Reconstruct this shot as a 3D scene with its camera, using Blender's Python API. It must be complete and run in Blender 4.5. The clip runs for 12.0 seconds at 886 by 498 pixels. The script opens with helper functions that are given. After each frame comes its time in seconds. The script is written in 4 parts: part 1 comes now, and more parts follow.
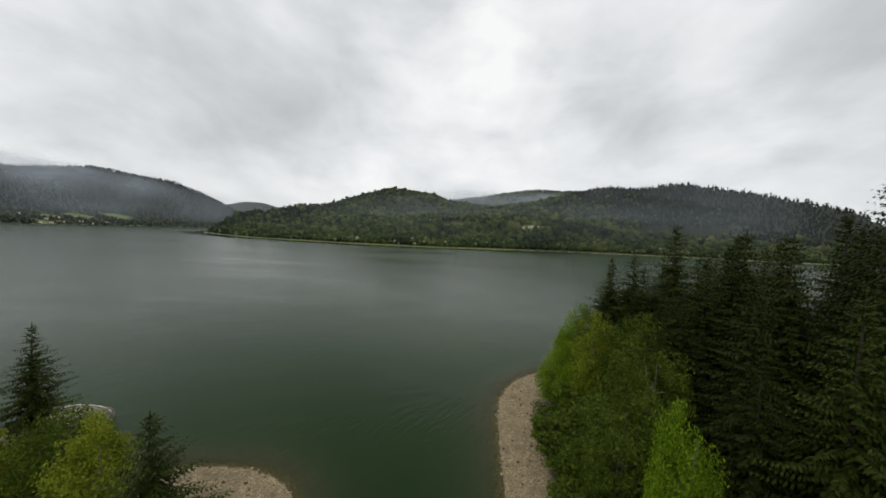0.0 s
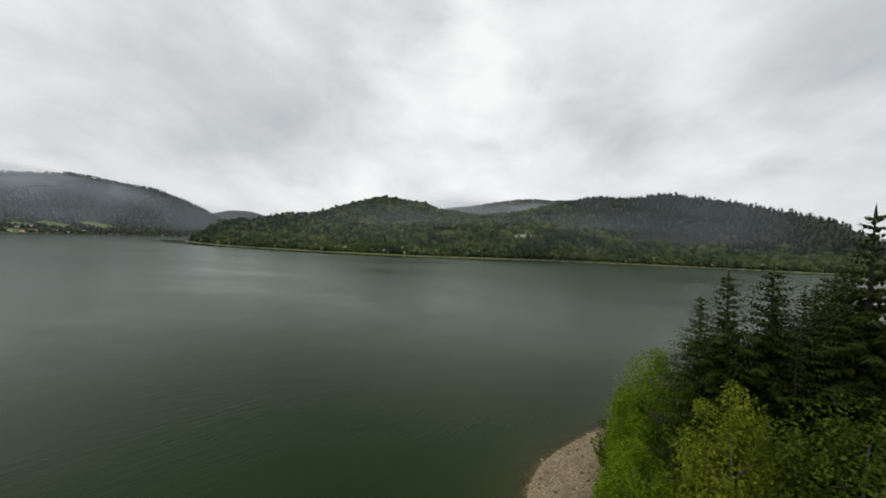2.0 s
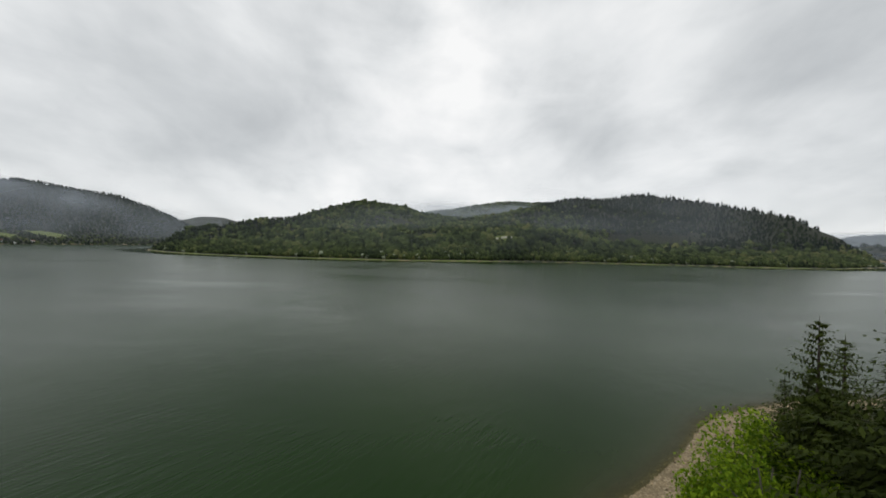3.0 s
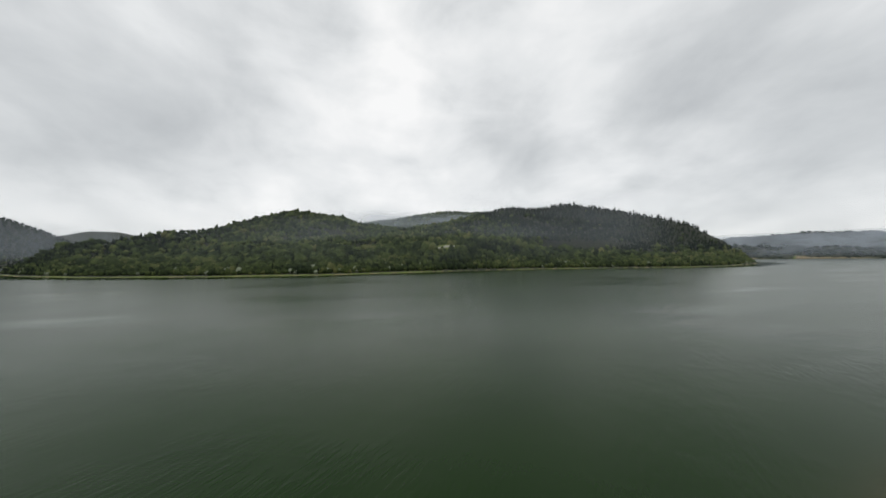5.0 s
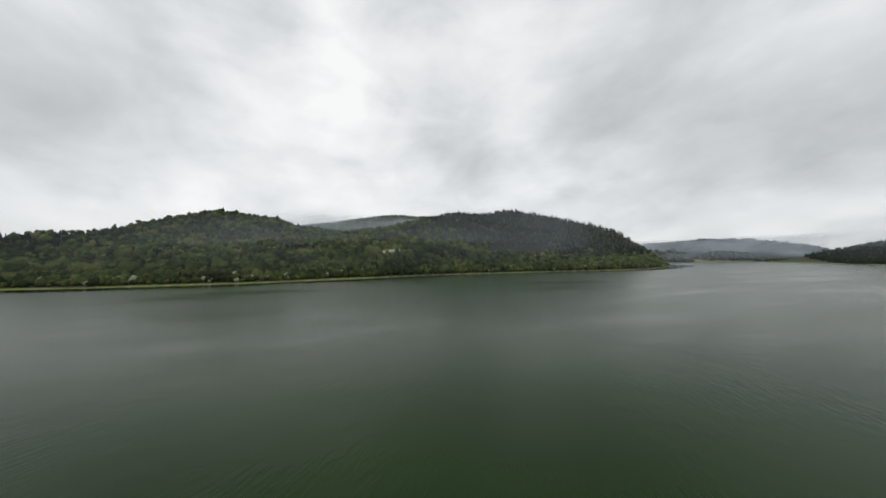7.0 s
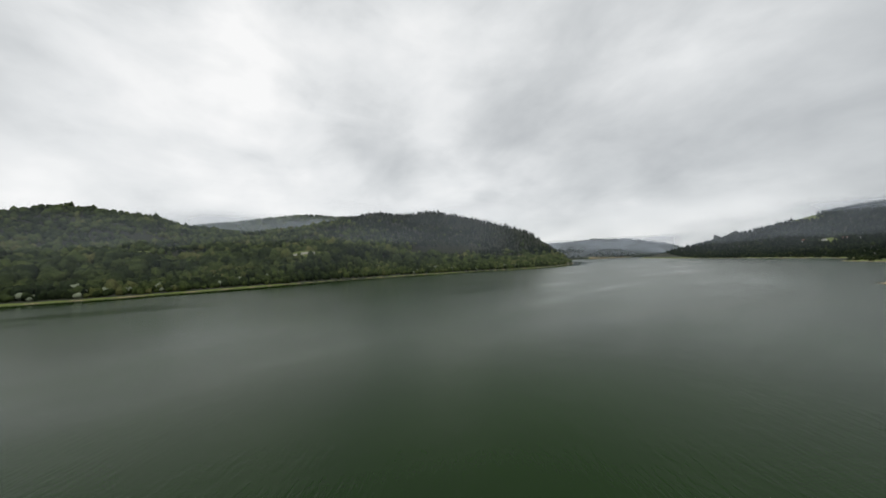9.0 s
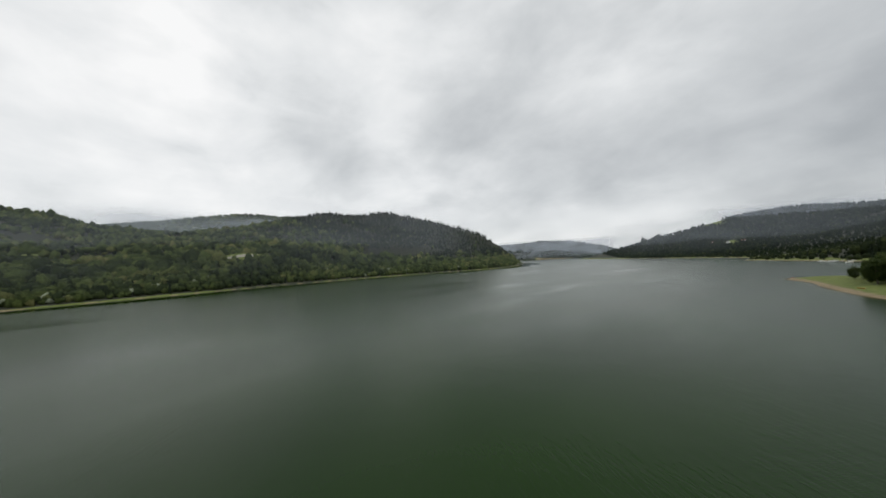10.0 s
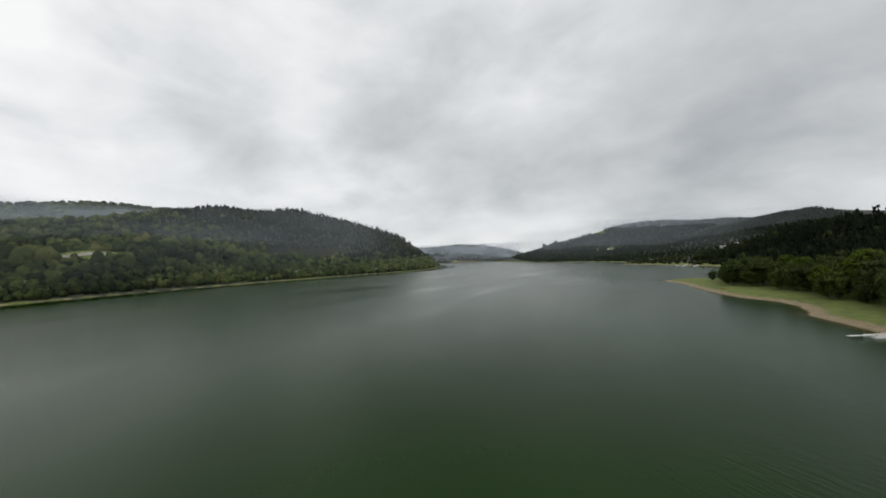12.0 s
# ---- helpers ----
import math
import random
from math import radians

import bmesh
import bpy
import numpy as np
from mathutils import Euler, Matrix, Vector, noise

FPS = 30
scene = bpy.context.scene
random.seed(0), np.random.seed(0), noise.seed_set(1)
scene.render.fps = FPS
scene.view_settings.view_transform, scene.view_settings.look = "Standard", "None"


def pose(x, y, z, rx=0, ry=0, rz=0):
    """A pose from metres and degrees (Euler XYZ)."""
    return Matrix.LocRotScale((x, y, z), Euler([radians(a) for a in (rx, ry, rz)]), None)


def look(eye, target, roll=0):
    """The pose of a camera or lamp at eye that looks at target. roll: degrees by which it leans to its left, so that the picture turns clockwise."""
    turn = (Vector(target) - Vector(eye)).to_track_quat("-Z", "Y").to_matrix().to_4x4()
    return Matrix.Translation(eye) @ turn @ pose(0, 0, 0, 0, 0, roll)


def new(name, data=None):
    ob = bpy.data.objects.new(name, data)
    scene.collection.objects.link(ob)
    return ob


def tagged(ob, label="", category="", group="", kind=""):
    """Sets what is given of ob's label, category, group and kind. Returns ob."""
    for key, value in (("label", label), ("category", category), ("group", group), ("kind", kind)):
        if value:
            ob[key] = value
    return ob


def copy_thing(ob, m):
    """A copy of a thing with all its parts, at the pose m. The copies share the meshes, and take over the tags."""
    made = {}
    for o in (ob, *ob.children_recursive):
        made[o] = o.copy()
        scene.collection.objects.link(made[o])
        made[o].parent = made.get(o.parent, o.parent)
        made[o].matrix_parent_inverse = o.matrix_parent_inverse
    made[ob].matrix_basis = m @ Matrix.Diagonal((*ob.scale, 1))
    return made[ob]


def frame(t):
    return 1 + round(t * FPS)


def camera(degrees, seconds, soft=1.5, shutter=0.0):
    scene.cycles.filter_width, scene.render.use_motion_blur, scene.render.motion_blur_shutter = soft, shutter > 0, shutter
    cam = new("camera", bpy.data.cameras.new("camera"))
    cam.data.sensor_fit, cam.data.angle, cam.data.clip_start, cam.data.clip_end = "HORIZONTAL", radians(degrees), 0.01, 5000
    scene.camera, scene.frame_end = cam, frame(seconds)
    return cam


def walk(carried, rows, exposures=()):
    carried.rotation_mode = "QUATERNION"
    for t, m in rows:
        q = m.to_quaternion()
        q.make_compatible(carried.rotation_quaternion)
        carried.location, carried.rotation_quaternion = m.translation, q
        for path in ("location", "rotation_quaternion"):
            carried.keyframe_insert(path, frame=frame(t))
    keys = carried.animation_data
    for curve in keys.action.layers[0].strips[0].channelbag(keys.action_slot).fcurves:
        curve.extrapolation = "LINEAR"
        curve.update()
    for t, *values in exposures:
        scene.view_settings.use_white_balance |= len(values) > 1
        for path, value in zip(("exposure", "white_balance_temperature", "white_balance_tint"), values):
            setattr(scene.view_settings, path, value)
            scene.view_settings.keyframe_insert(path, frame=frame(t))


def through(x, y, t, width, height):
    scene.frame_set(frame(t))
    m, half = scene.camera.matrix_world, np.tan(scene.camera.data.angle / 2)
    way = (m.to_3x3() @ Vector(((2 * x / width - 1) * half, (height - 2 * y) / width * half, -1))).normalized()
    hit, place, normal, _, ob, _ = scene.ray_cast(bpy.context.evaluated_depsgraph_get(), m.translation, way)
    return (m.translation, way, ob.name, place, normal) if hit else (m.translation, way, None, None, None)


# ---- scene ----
cam = camera(110.0, 12.0, 1.7)
PATH = [
    (0, (1.042, 7.574, 25.516), (0.887, 9.566, 25.423), 2.5),
    (0.5, (0.796, 12.028, 25.372), (0.652, 14.021, 25.291), 2.2),
    (1, (0.501, 16.612, 25.114), (0.365, 18.607, 25.053), 2.3),
    (1.5, (0.299, 21.599, 24.864), (0.174, 23.594, 24.823), 2.4),
    (2, (0.308, 27.082, 24.687), (0.206, 29.079, 24.656), 2.5),
    (2.5, (0.817, 33.25, 24.531), (0.76, 35.249, 24.509), 2.1),
    (4.5, (3.999, 61.655, 24.385), (4.302, 63.631, 24.436), -0.7),
    (5, (5.058, 68.895, 24.382), (5.443, 70.857, 24.445), -0.6),
    (5.5, (6.393, 76.121, 24.389), (6.853, 78.066, 24.462), -0.4),
    (6, (8.037, 83.228, 24.402), (8.575, 85.153, 24.484), -0.3),
    (6.5, (10.037, 90.166, 24.42), (10.663, 92.063, 24.507), -0.5),
    (7, (12.435, 96.898, 24.449), (13.152, 98.763, 24.538), -0.9),
    (9, (23.701, 122.891, 24.764), (24.854, 124.523, 24.848), -2.3),
    (9.5, (26.894, 129.055, 24.823), (28.158, 130.603, 24.908), -2.5),
    (10, (30.279, 134.254, 24.861), (31.664, 135.694, 24.944), -2.8),
    (10.5, (33.783, 138.555, 24.885), (35.278, 139.88, 24.968), -3.1),
    (11, (37.369, 142.243, 24.905), (38.957, 143.456, 24.984), -3.1),
    (11.5, (40.993, 145.556, 24.922), (42.649, 146.673, 25.003), -3.0),
    (12, (44.617, 148.684, 24.929), (46.328, 149.718, 25.003), -2.3),
]
walk(cam, [(t, look(eye, target, roll)) for t, eye, target, roll in PATH])

# ---- light: overcast sky, broad soft sun behind the cloud ----
SUN_ELEV, SUN_AZ = 58.0, 215.0
SKY_STRENGTH = 1.06
CLOUD_PARTS = [
    (-31, 16, 70, -0.13), (-42, 21, 60, -0.10), (-22, 19, 90, -0.08), (-30, 10, 200, 0.10), (-17, 9, 160, 0.14), (3, 23, 80, 0.10), (-3, 30, 50, 0.06),
    (24, 17, 160, -0.14), (25, 25, 120, -0.08), (44, 21, 90, -0.10), (57, 24, 60, -0.10), (40, 15.5, 220, 0.08), (52, 17, 220, 0.05),
    (66, 8, 60, -0.10), (75, 19, 60, -0.09), (92, 14, 40, -0.13), (66, 5.5, 300, 0.12), (38, 6, 250, 0.10), (104, 26, 30, -0.10), (112, 12, 22, -0.13), (88, 9, 70, -0.05), (10, 42, 12, 0.07),
]
world = bpy.data.worlds.new("overcast_sky")
scene.world = world
world.use_nodes = True


class Nodes:
    """A short hand for building node trees."""

    def __init__(self, tree):
        self.tree = tree
        tree.nodes.clear()

    def add(self, kind, inputs=None, **props):
        n = self.tree.nodes.new(kind)
        for k, v in props.items():
            setattr(n, k, v)
        for k, v in (inputs or {}).items():
            if isinstance(v, bpy.types.NodeSocket):
                self.tree.links.new(v, n.inputs[k])
            else:
                n.inputs[k].default_value = v
        return n

    def math(self, op, a, b=0.0, c=0.0, clamp=False):
        return self.add("ShaderNodeMath", {0: a, 1: b, 2: c}, operation=op, use_clamp=clamp).outputs[0]

    def vec(self, op, a, b=(0, 0, 0)):
        n = self.add("ShaderNodeVectorMath", {0: a, 1: b}, operation=op)
        return n.outputs["Value"] if op in ("DOT_PRODUCT", "LENGTH") else n.outputs["Vector"]

    def ramp(self, fac, *stops):
        n = self.add("ShaderNodeValToRGB", {0: fac})
        el = n.color_ramp.elements
        while len(el) < len(stops):
            el.new(0.5)
        for e, (p, c) in zip(el, stops):
            e.position = p
            e.color = (*c, 1) if len(c) == 3 else c
        return n.outputs[0]

    def mix(self, fac, a, b, blend="MIX"):
        n = self.add("ShaderNodeMix", data_type="RGBA", blend_type=blend)
        for k, v in ((0, fac), (6, a), (7, b)):
            if isinstance(v, bpy.types.NodeSocket):
                self.tree.links.new(v, n.inputs[k])
            else:
                n.inputs[k].default_value = v if k == 0 else ((*v, 1) if len(v) == 3 else v)
        return n.outputs[2]

    def noise(self, vector, scale, detail=4, rough=0.55, distort=0.0):
        return self.add("ShaderNodeTexNoise", {"Vector": vector, "Scale": scale, "Detail": detail, "Roughness": rough, "Distortion": distort}).outputs[0]


def direction(az, elev):
    a, e = radians(az), radians(elev)
    return (math.sin(a) * math.cos(e), math.cos(a) * math.cos(e), math.sin(e))


def build_sky():
    n = Nodes(world.node_tree)
    way = n.add("ShaderNodeTexCoord").outputs["Generated"]
    sky = n.add("ShaderNodeTexSky", sky_type="NISHITA", sun_disc=False, sun_elevation=radians(SUN_ELEV), sun_rotation=radians(SUN_AZ)).outputs[0]
    clear = n.mix(1.0, sky, (0.1, 0.1, 0.1), "MULTIPLY")
    xyz = n.add("ShaderNodeSeparateXYZ", {0: way})
    up = n.math("MAXIMUM", xyz.outputs[2], 0.0)
    deep = n.math("ADD", up, 0.55)
    flat = n.add("ShaderNodeCombineXYZ", {0: n.math("DIVIDE", xyz.outputs[0], deep), 1: n.math("DIVIDE", xyz.outputs[1], deep), 2: 0.0}).outputs[0]
    turned = n.add("ShaderNodeMapping", {"Vector": flat, "Rotation": (0, 0, radians(28)), "Scale": (1.0, 0.75, 1.0), "Location": (3.1, 1.7, 0)}).outputs[0]
    big = n.noise(turned, 2.4, 3, 0.5, 0.15)
    fine = n.noise(turned, 5.5, 6, 0.55, 0.25)
    wisp = n.noise(turned, 14.0, 5, 0.6, 0.2)
    puff = n.noise(n.add("ShaderNodeMapping", {"Vector": way, "Scale": (1.0, 1.0, 2.3)}).outputs[0], 3.4, 5, 0.5, 0.3)
    f = n.math("ADD", n.math("MULTIPLY", big, 0.34), n.math("ADD", n.math("MULTIPLY", fine, 0.22), n.math("ADD", n.math("MULTIPLY", wisp, 0.05), n.math("MULTIPLY", puff, 0.39))))
    f = n.math("MULTIPLY_ADD", n.math("POWER", n.math("SUBTRACT", 1.0, up), 5.0), 0.05, f)
    # broad thin and thick parts of the cloud deck: azimuth, elevation, tightness, amount
    for az, el, tight, amount in CLOUD_PARTS:
        d = n.vec("DOT_PRODUCT", way, direction(az, el))
        lobe = n.math("POWER", n.math("MAXIMUM", d, 0.0), tight)
        f = n.math("MULTIPLY_ADD", n.math("MULTIPLY", lobe, n.math("MULTIPLY_ADD", puff, 1.8, 0.1)), amount, f)
    cloud = n.ramp(f, (0.16, (0.34, 0.36, 0.375)), (0.26, (0.43, 0.45, 0.465)), (0.40, (0.60, 0.62, 0.63)), (0.52, (0.77, 0.785, 0.79)), (0.68, (0.93, 0.93, 0.925)))
    colour = n.mix(0.94, clear, cloud)
    bg = n.add("ShaderNodeBackground", {0: colour, 1: SKY_STRENGTH})
    n.add("ShaderNodeOutputWorld", {0: bg.outputs[0]})


build_sky()
sun = new("sun", bpy.data.lights.new("sun", "SUN"))
sun.data.energy, sun.data.angle, sun.data.color = 0.7, radians(40), (1.0, 0.97, 0.92)
sun.matrix_world = look(Vector(direction(SUN_AZ, SUN_ELEV)) * 500, (0, 0, 0))


# ---- materials ----
def material(name):
    m = bpy.data.materials.new(name)
    m.use_nodes = True
    return m, Nodes(m.node_tree)


def finish(n, shader, bump=None):
    n.add("ShaderNodeOutputMaterial", {0: shader})


def principled(n, colour, rough=0.8, normal=None, **more):
    ins = {"Base Color": colour if isinstance(colour, bpy.types.NodeSocket) else (*colour, 1), "Roughness": rough}
    if normal is not None:
        ins["Normal"] = normal
    ins.update(more)
    return n.add("ShaderNodeBsdfPrincipled", ins).outputs[0]


def where(n):
    return n.add("ShaderNodeNewGeometry").outputs["Position"]


def bump(n, height, strength=0.5, distance=0.1):
    return n.add("ShaderNodeBump", {"Strength": strength, "Distance": distance, "Height": height}).outputs[0]


def woodland(name, dark, cool, fresh, warm, patch, grain=0.45, contrast=0.9):
    """A far stand: each crown has its own hue, and the stand drifts from cool and dark to fresh and warm."""
    m, n = material(name)
    own = n.add("ShaderNodeNewGeometry").outputs["Random Per Island"]
    p = where(n)
    stand = n.noise(p, patch, 4, 0.6)
    f = n.math("ADD", n.math("MULTIPLY", own, 0.62), n.math("MULTIPLY_ADD", stand, 1.9, -0.76), clamp=True)
    c = n.ramp(f, (0.0, dark), (0.38, cool), (0.72, fresh), (1.0, warm))
    # shade between leaf clumps is put into the colour: darker in the bump's hollows
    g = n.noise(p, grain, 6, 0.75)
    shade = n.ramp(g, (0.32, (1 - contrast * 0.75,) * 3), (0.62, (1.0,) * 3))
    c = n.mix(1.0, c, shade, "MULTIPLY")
    finish(n, principled(n, c, 0.9, bump(n, g, 1.0, 2.5), **{"Specular IOR Level": 0.05}))
    return m


def foliage(name, dark, light, through=0.25, tree_vary=0.25, rough=0.6, patch=0.0):
    """Leaves: colour drifts from leaf to leaf, from tree to tree and over the stand."""
    m, n = material(name)
    island = n.add("ShaderNodeNewGeometry").outputs["Random Per Island"]
    own = n.add("ShaderNodeObjectInfo").outputs["Random"]
    f = n.math("ADD", n.math("MULTIPLY", island, 1.0 - tree_vary), n.math("MULTIPLY", own, tree_vary))
    if patch:
        stand = n.noise(where(n), patch, 3)
        f = n.math("ADD", n.math("MULTIPLY", f, 0.5), n.math("MULTIPLY_ADD", stand, 1.7, -0.62))
        grain = n.noise(where(n), 0.5, 5, 0.7)
        f = n.math("ADD", f, n.math("MULTIPLY_ADD", grain, 1.3, -0.65), clamp=True)
    c = n.ramp(f, (0.1, dark), (0.9, light))
    a = principled(n, c, rough, **{"Specular IOR Level": 0.08})
    if through:
        t = n.add("ShaderNodeBsdfTranslucent", {0: c}).outputs[0]
        a = n.add("ShaderNodeMixShader", {0: through, 1: a, 2: t}).outputs[0]
    finish(n, a)
    return m


def plain(name, colour, rough=0.6, metal=0.0, grain=8.0, vary=0.25, relief=0.2):
    m, n = material(name)
    g = n.noise(where(n), grain, 5)
    s = n.noise(where(n), grain * 0.13, 3)
    f = n.math("MULTIPLY_ADD", g, 0.5, n.math("MULTIPLY", s, 0.5))
    lo, hi = [c * (1 - vary) for c in colour], [min(1, c * (1 + vary)) for c in colour]
    c = n.ramp(f, (0.3, lo), (0.7, hi))
    finish(n, principled(n, c, rough, bump(n, g, relief, 0.02), Metallic=metal))
    return m


def bark_material(name, colour):
    m, n = material(name)
    p = n.add("ShaderNodeMapping", {"Vector": where(n), "Scale": (6, 6, 1.2)}).outputs[0]
    g = n.noise(p, 3.0, 6, 0.65)
    c = n.ramp(g, (0.3, [v * 0.55 for v in colour]), (0.7, colour))
    finish(n, principled(n, c, 0.9, bump(n, g, 0.8, 0.05)))
    return m


def ground_material():
    m, n = material("ground")
    p = where(n)
    gravel = n.add("ShaderNodeAttribute", attribute_name="gravel").outputs["Fac"]
    meadow = n.add("ShaderNodeAttribute", attribute_name="meadow").outputs["Fac"]
    cell = n.add("ShaderNodeTexVoronoi", {"Vector": p, "Scale": 8.0})
    stone = n.ramp(n.add("ShaderNodeSeparateColor", {0: cell.outputs["Color"]}).outputs[0],
                   (0.0, (0.09, 0.068, 0.038)), (0.45, (0.24, 0.183, 0.10)), (0.8, (0.34, 0.265, 0.15)), (1.0, (0.49, 0.41, 0.28)))
    silt = n.ramp(n.noise(p, 0.45, 5), (0.35, (0.14, 0.105, 0.055)), (0.65, (0.27, 0.21, 0.12)))
    beach = n.mix(n.ramp(n.noise(p, 0.9, 4), (0.35, (0.25,) * 3), (0.6, (0.8,) * 3)), silt, stone)
    grass = n.ramp(n.noise(p, 0.35, 8, 0.65), (0.3, (0.068, 0.092, 0.017)), (0.55, (0.125, 0.158, 0.027)), (0.75, (0.20, 0.20, 0.056)))
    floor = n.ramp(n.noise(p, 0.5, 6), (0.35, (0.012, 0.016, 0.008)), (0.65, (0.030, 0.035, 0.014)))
    ragged = n.math("MULTIPLY_ADD", n.math("SUBTRACT", n.noise(p, 0.3, 6, 0.7), 0.5), 0.9, gravel)
    gfac = n.ramp(ragged, (0.42, (0,) * 3), (0.58, (1,) * 3))
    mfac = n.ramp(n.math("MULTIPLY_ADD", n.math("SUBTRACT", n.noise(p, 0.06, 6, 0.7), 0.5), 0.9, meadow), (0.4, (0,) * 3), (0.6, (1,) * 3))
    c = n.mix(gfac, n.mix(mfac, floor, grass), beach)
    h = n.math("ADD", n.math("MULTIPLY", cell.outputs["Distance"], -0.7), n.noise(p, 2.0, 6))
    finish(n, principled(n, c, 0.9, bump(n, h, 0.6, 0.15)))
    return m


WAVE = 0.82


def water_material():
    m, n = material("lake_water")
    p = where(n)
    depth = n.add("ShaderNodeAttribute", attribute_name="depth").outputs["Fac"]
    # wind ripples: short crests lying across the wind, in drifting patches
    w1 = n.add("ShaderNodeMapping", {"Vector": p, "Rotation": (0, 0, radians(50)), "Scale": (3.8, 0.8, 1.0)}, vector_type="TEXTURE").outputs[0]
    w2 = n.add("ShaderNodeMapping", {"Vector": p, "Rotation": (0, 0, radians(64)), "Scale": (2.6, 0.5, 1.0)}, vector_type="TEXTURE").outputs[0]
    r1, r2 = n.noise(w1, 1.0, 2, 0.5, 0.3), n.noise(w2, 1.0, 2, 0.5, 0.3)
    patch = n.ramp(n.noise(p, 0.035, 4, 0.6), (0.40, (0.12,) * 3), (0.62, (1.0,) * 3))
    h = n.math("MULTIPLY", n.math("ADD", n.math("MULTIPLY", r1, 1.0), n.math("MULTIPLY", r2, 0.5)), patch)
    calm = n.ramp(n.noise(n.add("ShaderNodeMapping", {"Vector": p, "Scale": (0.006, 0.02, 1)}).outputs[0], 1.0, 5, 0.6), (0.34, (0.175,) * 3), (0.46, (0.225,) * 3), (0.7, (0.26,) * 3))
    # glassy water in the lee of the wooded shore, its edge torn by the breeze
    lee = n.add("ShaderNodeAttribute", attribute_name="lee").outputs["Fac"]
    still = n.noise(n.add("ShaderNodeMapping", {"Vector": p, "Scale": (0.004, 0.03, 1)}).outputs[0], 1.0, 4, 0.6)
    lee = n.ramp(n.math("MULTIPLY", lee, n.math("MULTIPLY_ADD", still, 1.6, 0.2)), (0.45, (0,) * 3), (0.7, (1,) * 3))
    calm = n.mix(lee, calm, (0.06, 0.06, 0.06))
    # the breeze ruffles the bay before the point; farther out only the gloss tells of it
    away = n.vec("LENGTH", n.vec("SUBTRACT", p, (20, 90, 0)))
    bay = n.add("ShaderNodeMapRange", {0: away, 1: 60.0, 2: 210.0, 3: 1.0, 4: 0.0}, interpolation_type="SMOOTHSTEP").outputs[0]
    nrm = bump(n, n.math("MULTIPLY", h, bay), WAVE, 0.12)
    deepc = n.ramp(n.noise(p, 0.02, 3), (0.35, (0.0046, 0.0212, 0.0002)), (0.7, (0.0072, 0.0280, 0.0003)))
    c = n.mix(n.math("POWER", 2.718, n.math("MULTIPLY", depth, -1.1)), deepc, (0.07, 0.065, 0.03))
    s = principled(n, c, calm, nrm, **{"IOR": 1.20})
    see = n.add("ShaderNodeBsdfTransparent", {0: (0.75, 0.78, 0.62, 1)}).outputs[0]
    a = n.math("SUBTRACT", 1.0, n.math("POWER", 2.718, n.math("MULTIPLY", depth, -2.2)), clamp=True)
    a = n.math("MULTIPLY_ADD", a, 0.75, 0.25)
    finish(n, n.add("ShaderNodeMixShader", {0: a, 1: see, 2: s}).outputs[0])
    return m


M_GROUND, M_WATER = ground_material(), water_material()
M_NEEDLE = foliage("spruce_needles", (0.013, 0.022, 0.004), (0.050, 0.068, 0.010), 0.2, 0.5)
M_LEAF = foliage("fresh_leaves", (0.07, 0.15, 0.007), (0.27, 0.38, 0.02), 0.4)
M_LEAF_OLIVE = foliage("olive_leaves", (0.10, 0.145, 0.010), (0.34, 0.38, 0.035), 0.4)
M_LEAF_DARK = foliage("alder_leaves", (0.028, 0.056, 0.006), (0.125, 0.175, 0.020), 0.35, 0.4)
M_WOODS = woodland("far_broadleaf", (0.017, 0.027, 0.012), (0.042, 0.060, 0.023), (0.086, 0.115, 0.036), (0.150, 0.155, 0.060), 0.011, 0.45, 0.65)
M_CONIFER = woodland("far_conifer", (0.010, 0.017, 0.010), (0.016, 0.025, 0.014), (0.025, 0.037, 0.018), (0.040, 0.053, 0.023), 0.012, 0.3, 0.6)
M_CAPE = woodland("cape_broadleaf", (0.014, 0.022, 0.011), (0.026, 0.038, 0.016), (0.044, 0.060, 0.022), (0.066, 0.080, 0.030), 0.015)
M_LEAF_SPIT = foliage("spit_leaves", (0.018, 0.036, 0.010), (0.115, 0.145, 0.034), 0.3, 0.45)
M_BLOSSOM = foliage("far_willow", (0.13, 0.15, 0.10), (0.22, 0.25, 0.17), 0.0, 0.0, 0.9)
M_LEAF_SOFT = foliage("soft_green_leaves", (0.034, 0.064, 0.007), (0.138, 0.186, 0.021), 0.38, 0.2)
M_BARK, M_BARK_GREY = bark_material("spruce_bark", (0.075, 0.055, 0.042)), bark_material("alder_bark", (0.22, 0.19, 0.16))


# ---- mesh helpers ----
def mesh_from(name, verts, faces, mat, smooth=False):
    """verts (n,3) and faces (m,k) arrays of one face size."""
    verts, faces = np.asarray(verts, np.float32), np.asarray(faces, np.int32)
    me = bpy.data.meshes.new(name)
    k = faces.shape[1]
    me.vertices.add(len(verts))
    me.vertices.foreach_set("co", verts.ravel())
    me.loops.add(faces.size)
    me.loops.foreach_set("vertex_index", faces.ravel())
    me.polygons.add(len(faces))
    me.polygons.foreach_set("loop_start", np.arange(0, faces.size, k, dtype=np.int32))
    me.polygons.foreach_set("use_smooth", np.full(len(faces), smooth))
    me.update(calc_edges=True)
    me.validate()
    me.materials.append(mat)
    return me


def attribute(me, name, values):
    a = me.attributes.new(name, "FLOAT", "POINT")
    a.data.foreach_set("value", np.asarray(values, np.float32))


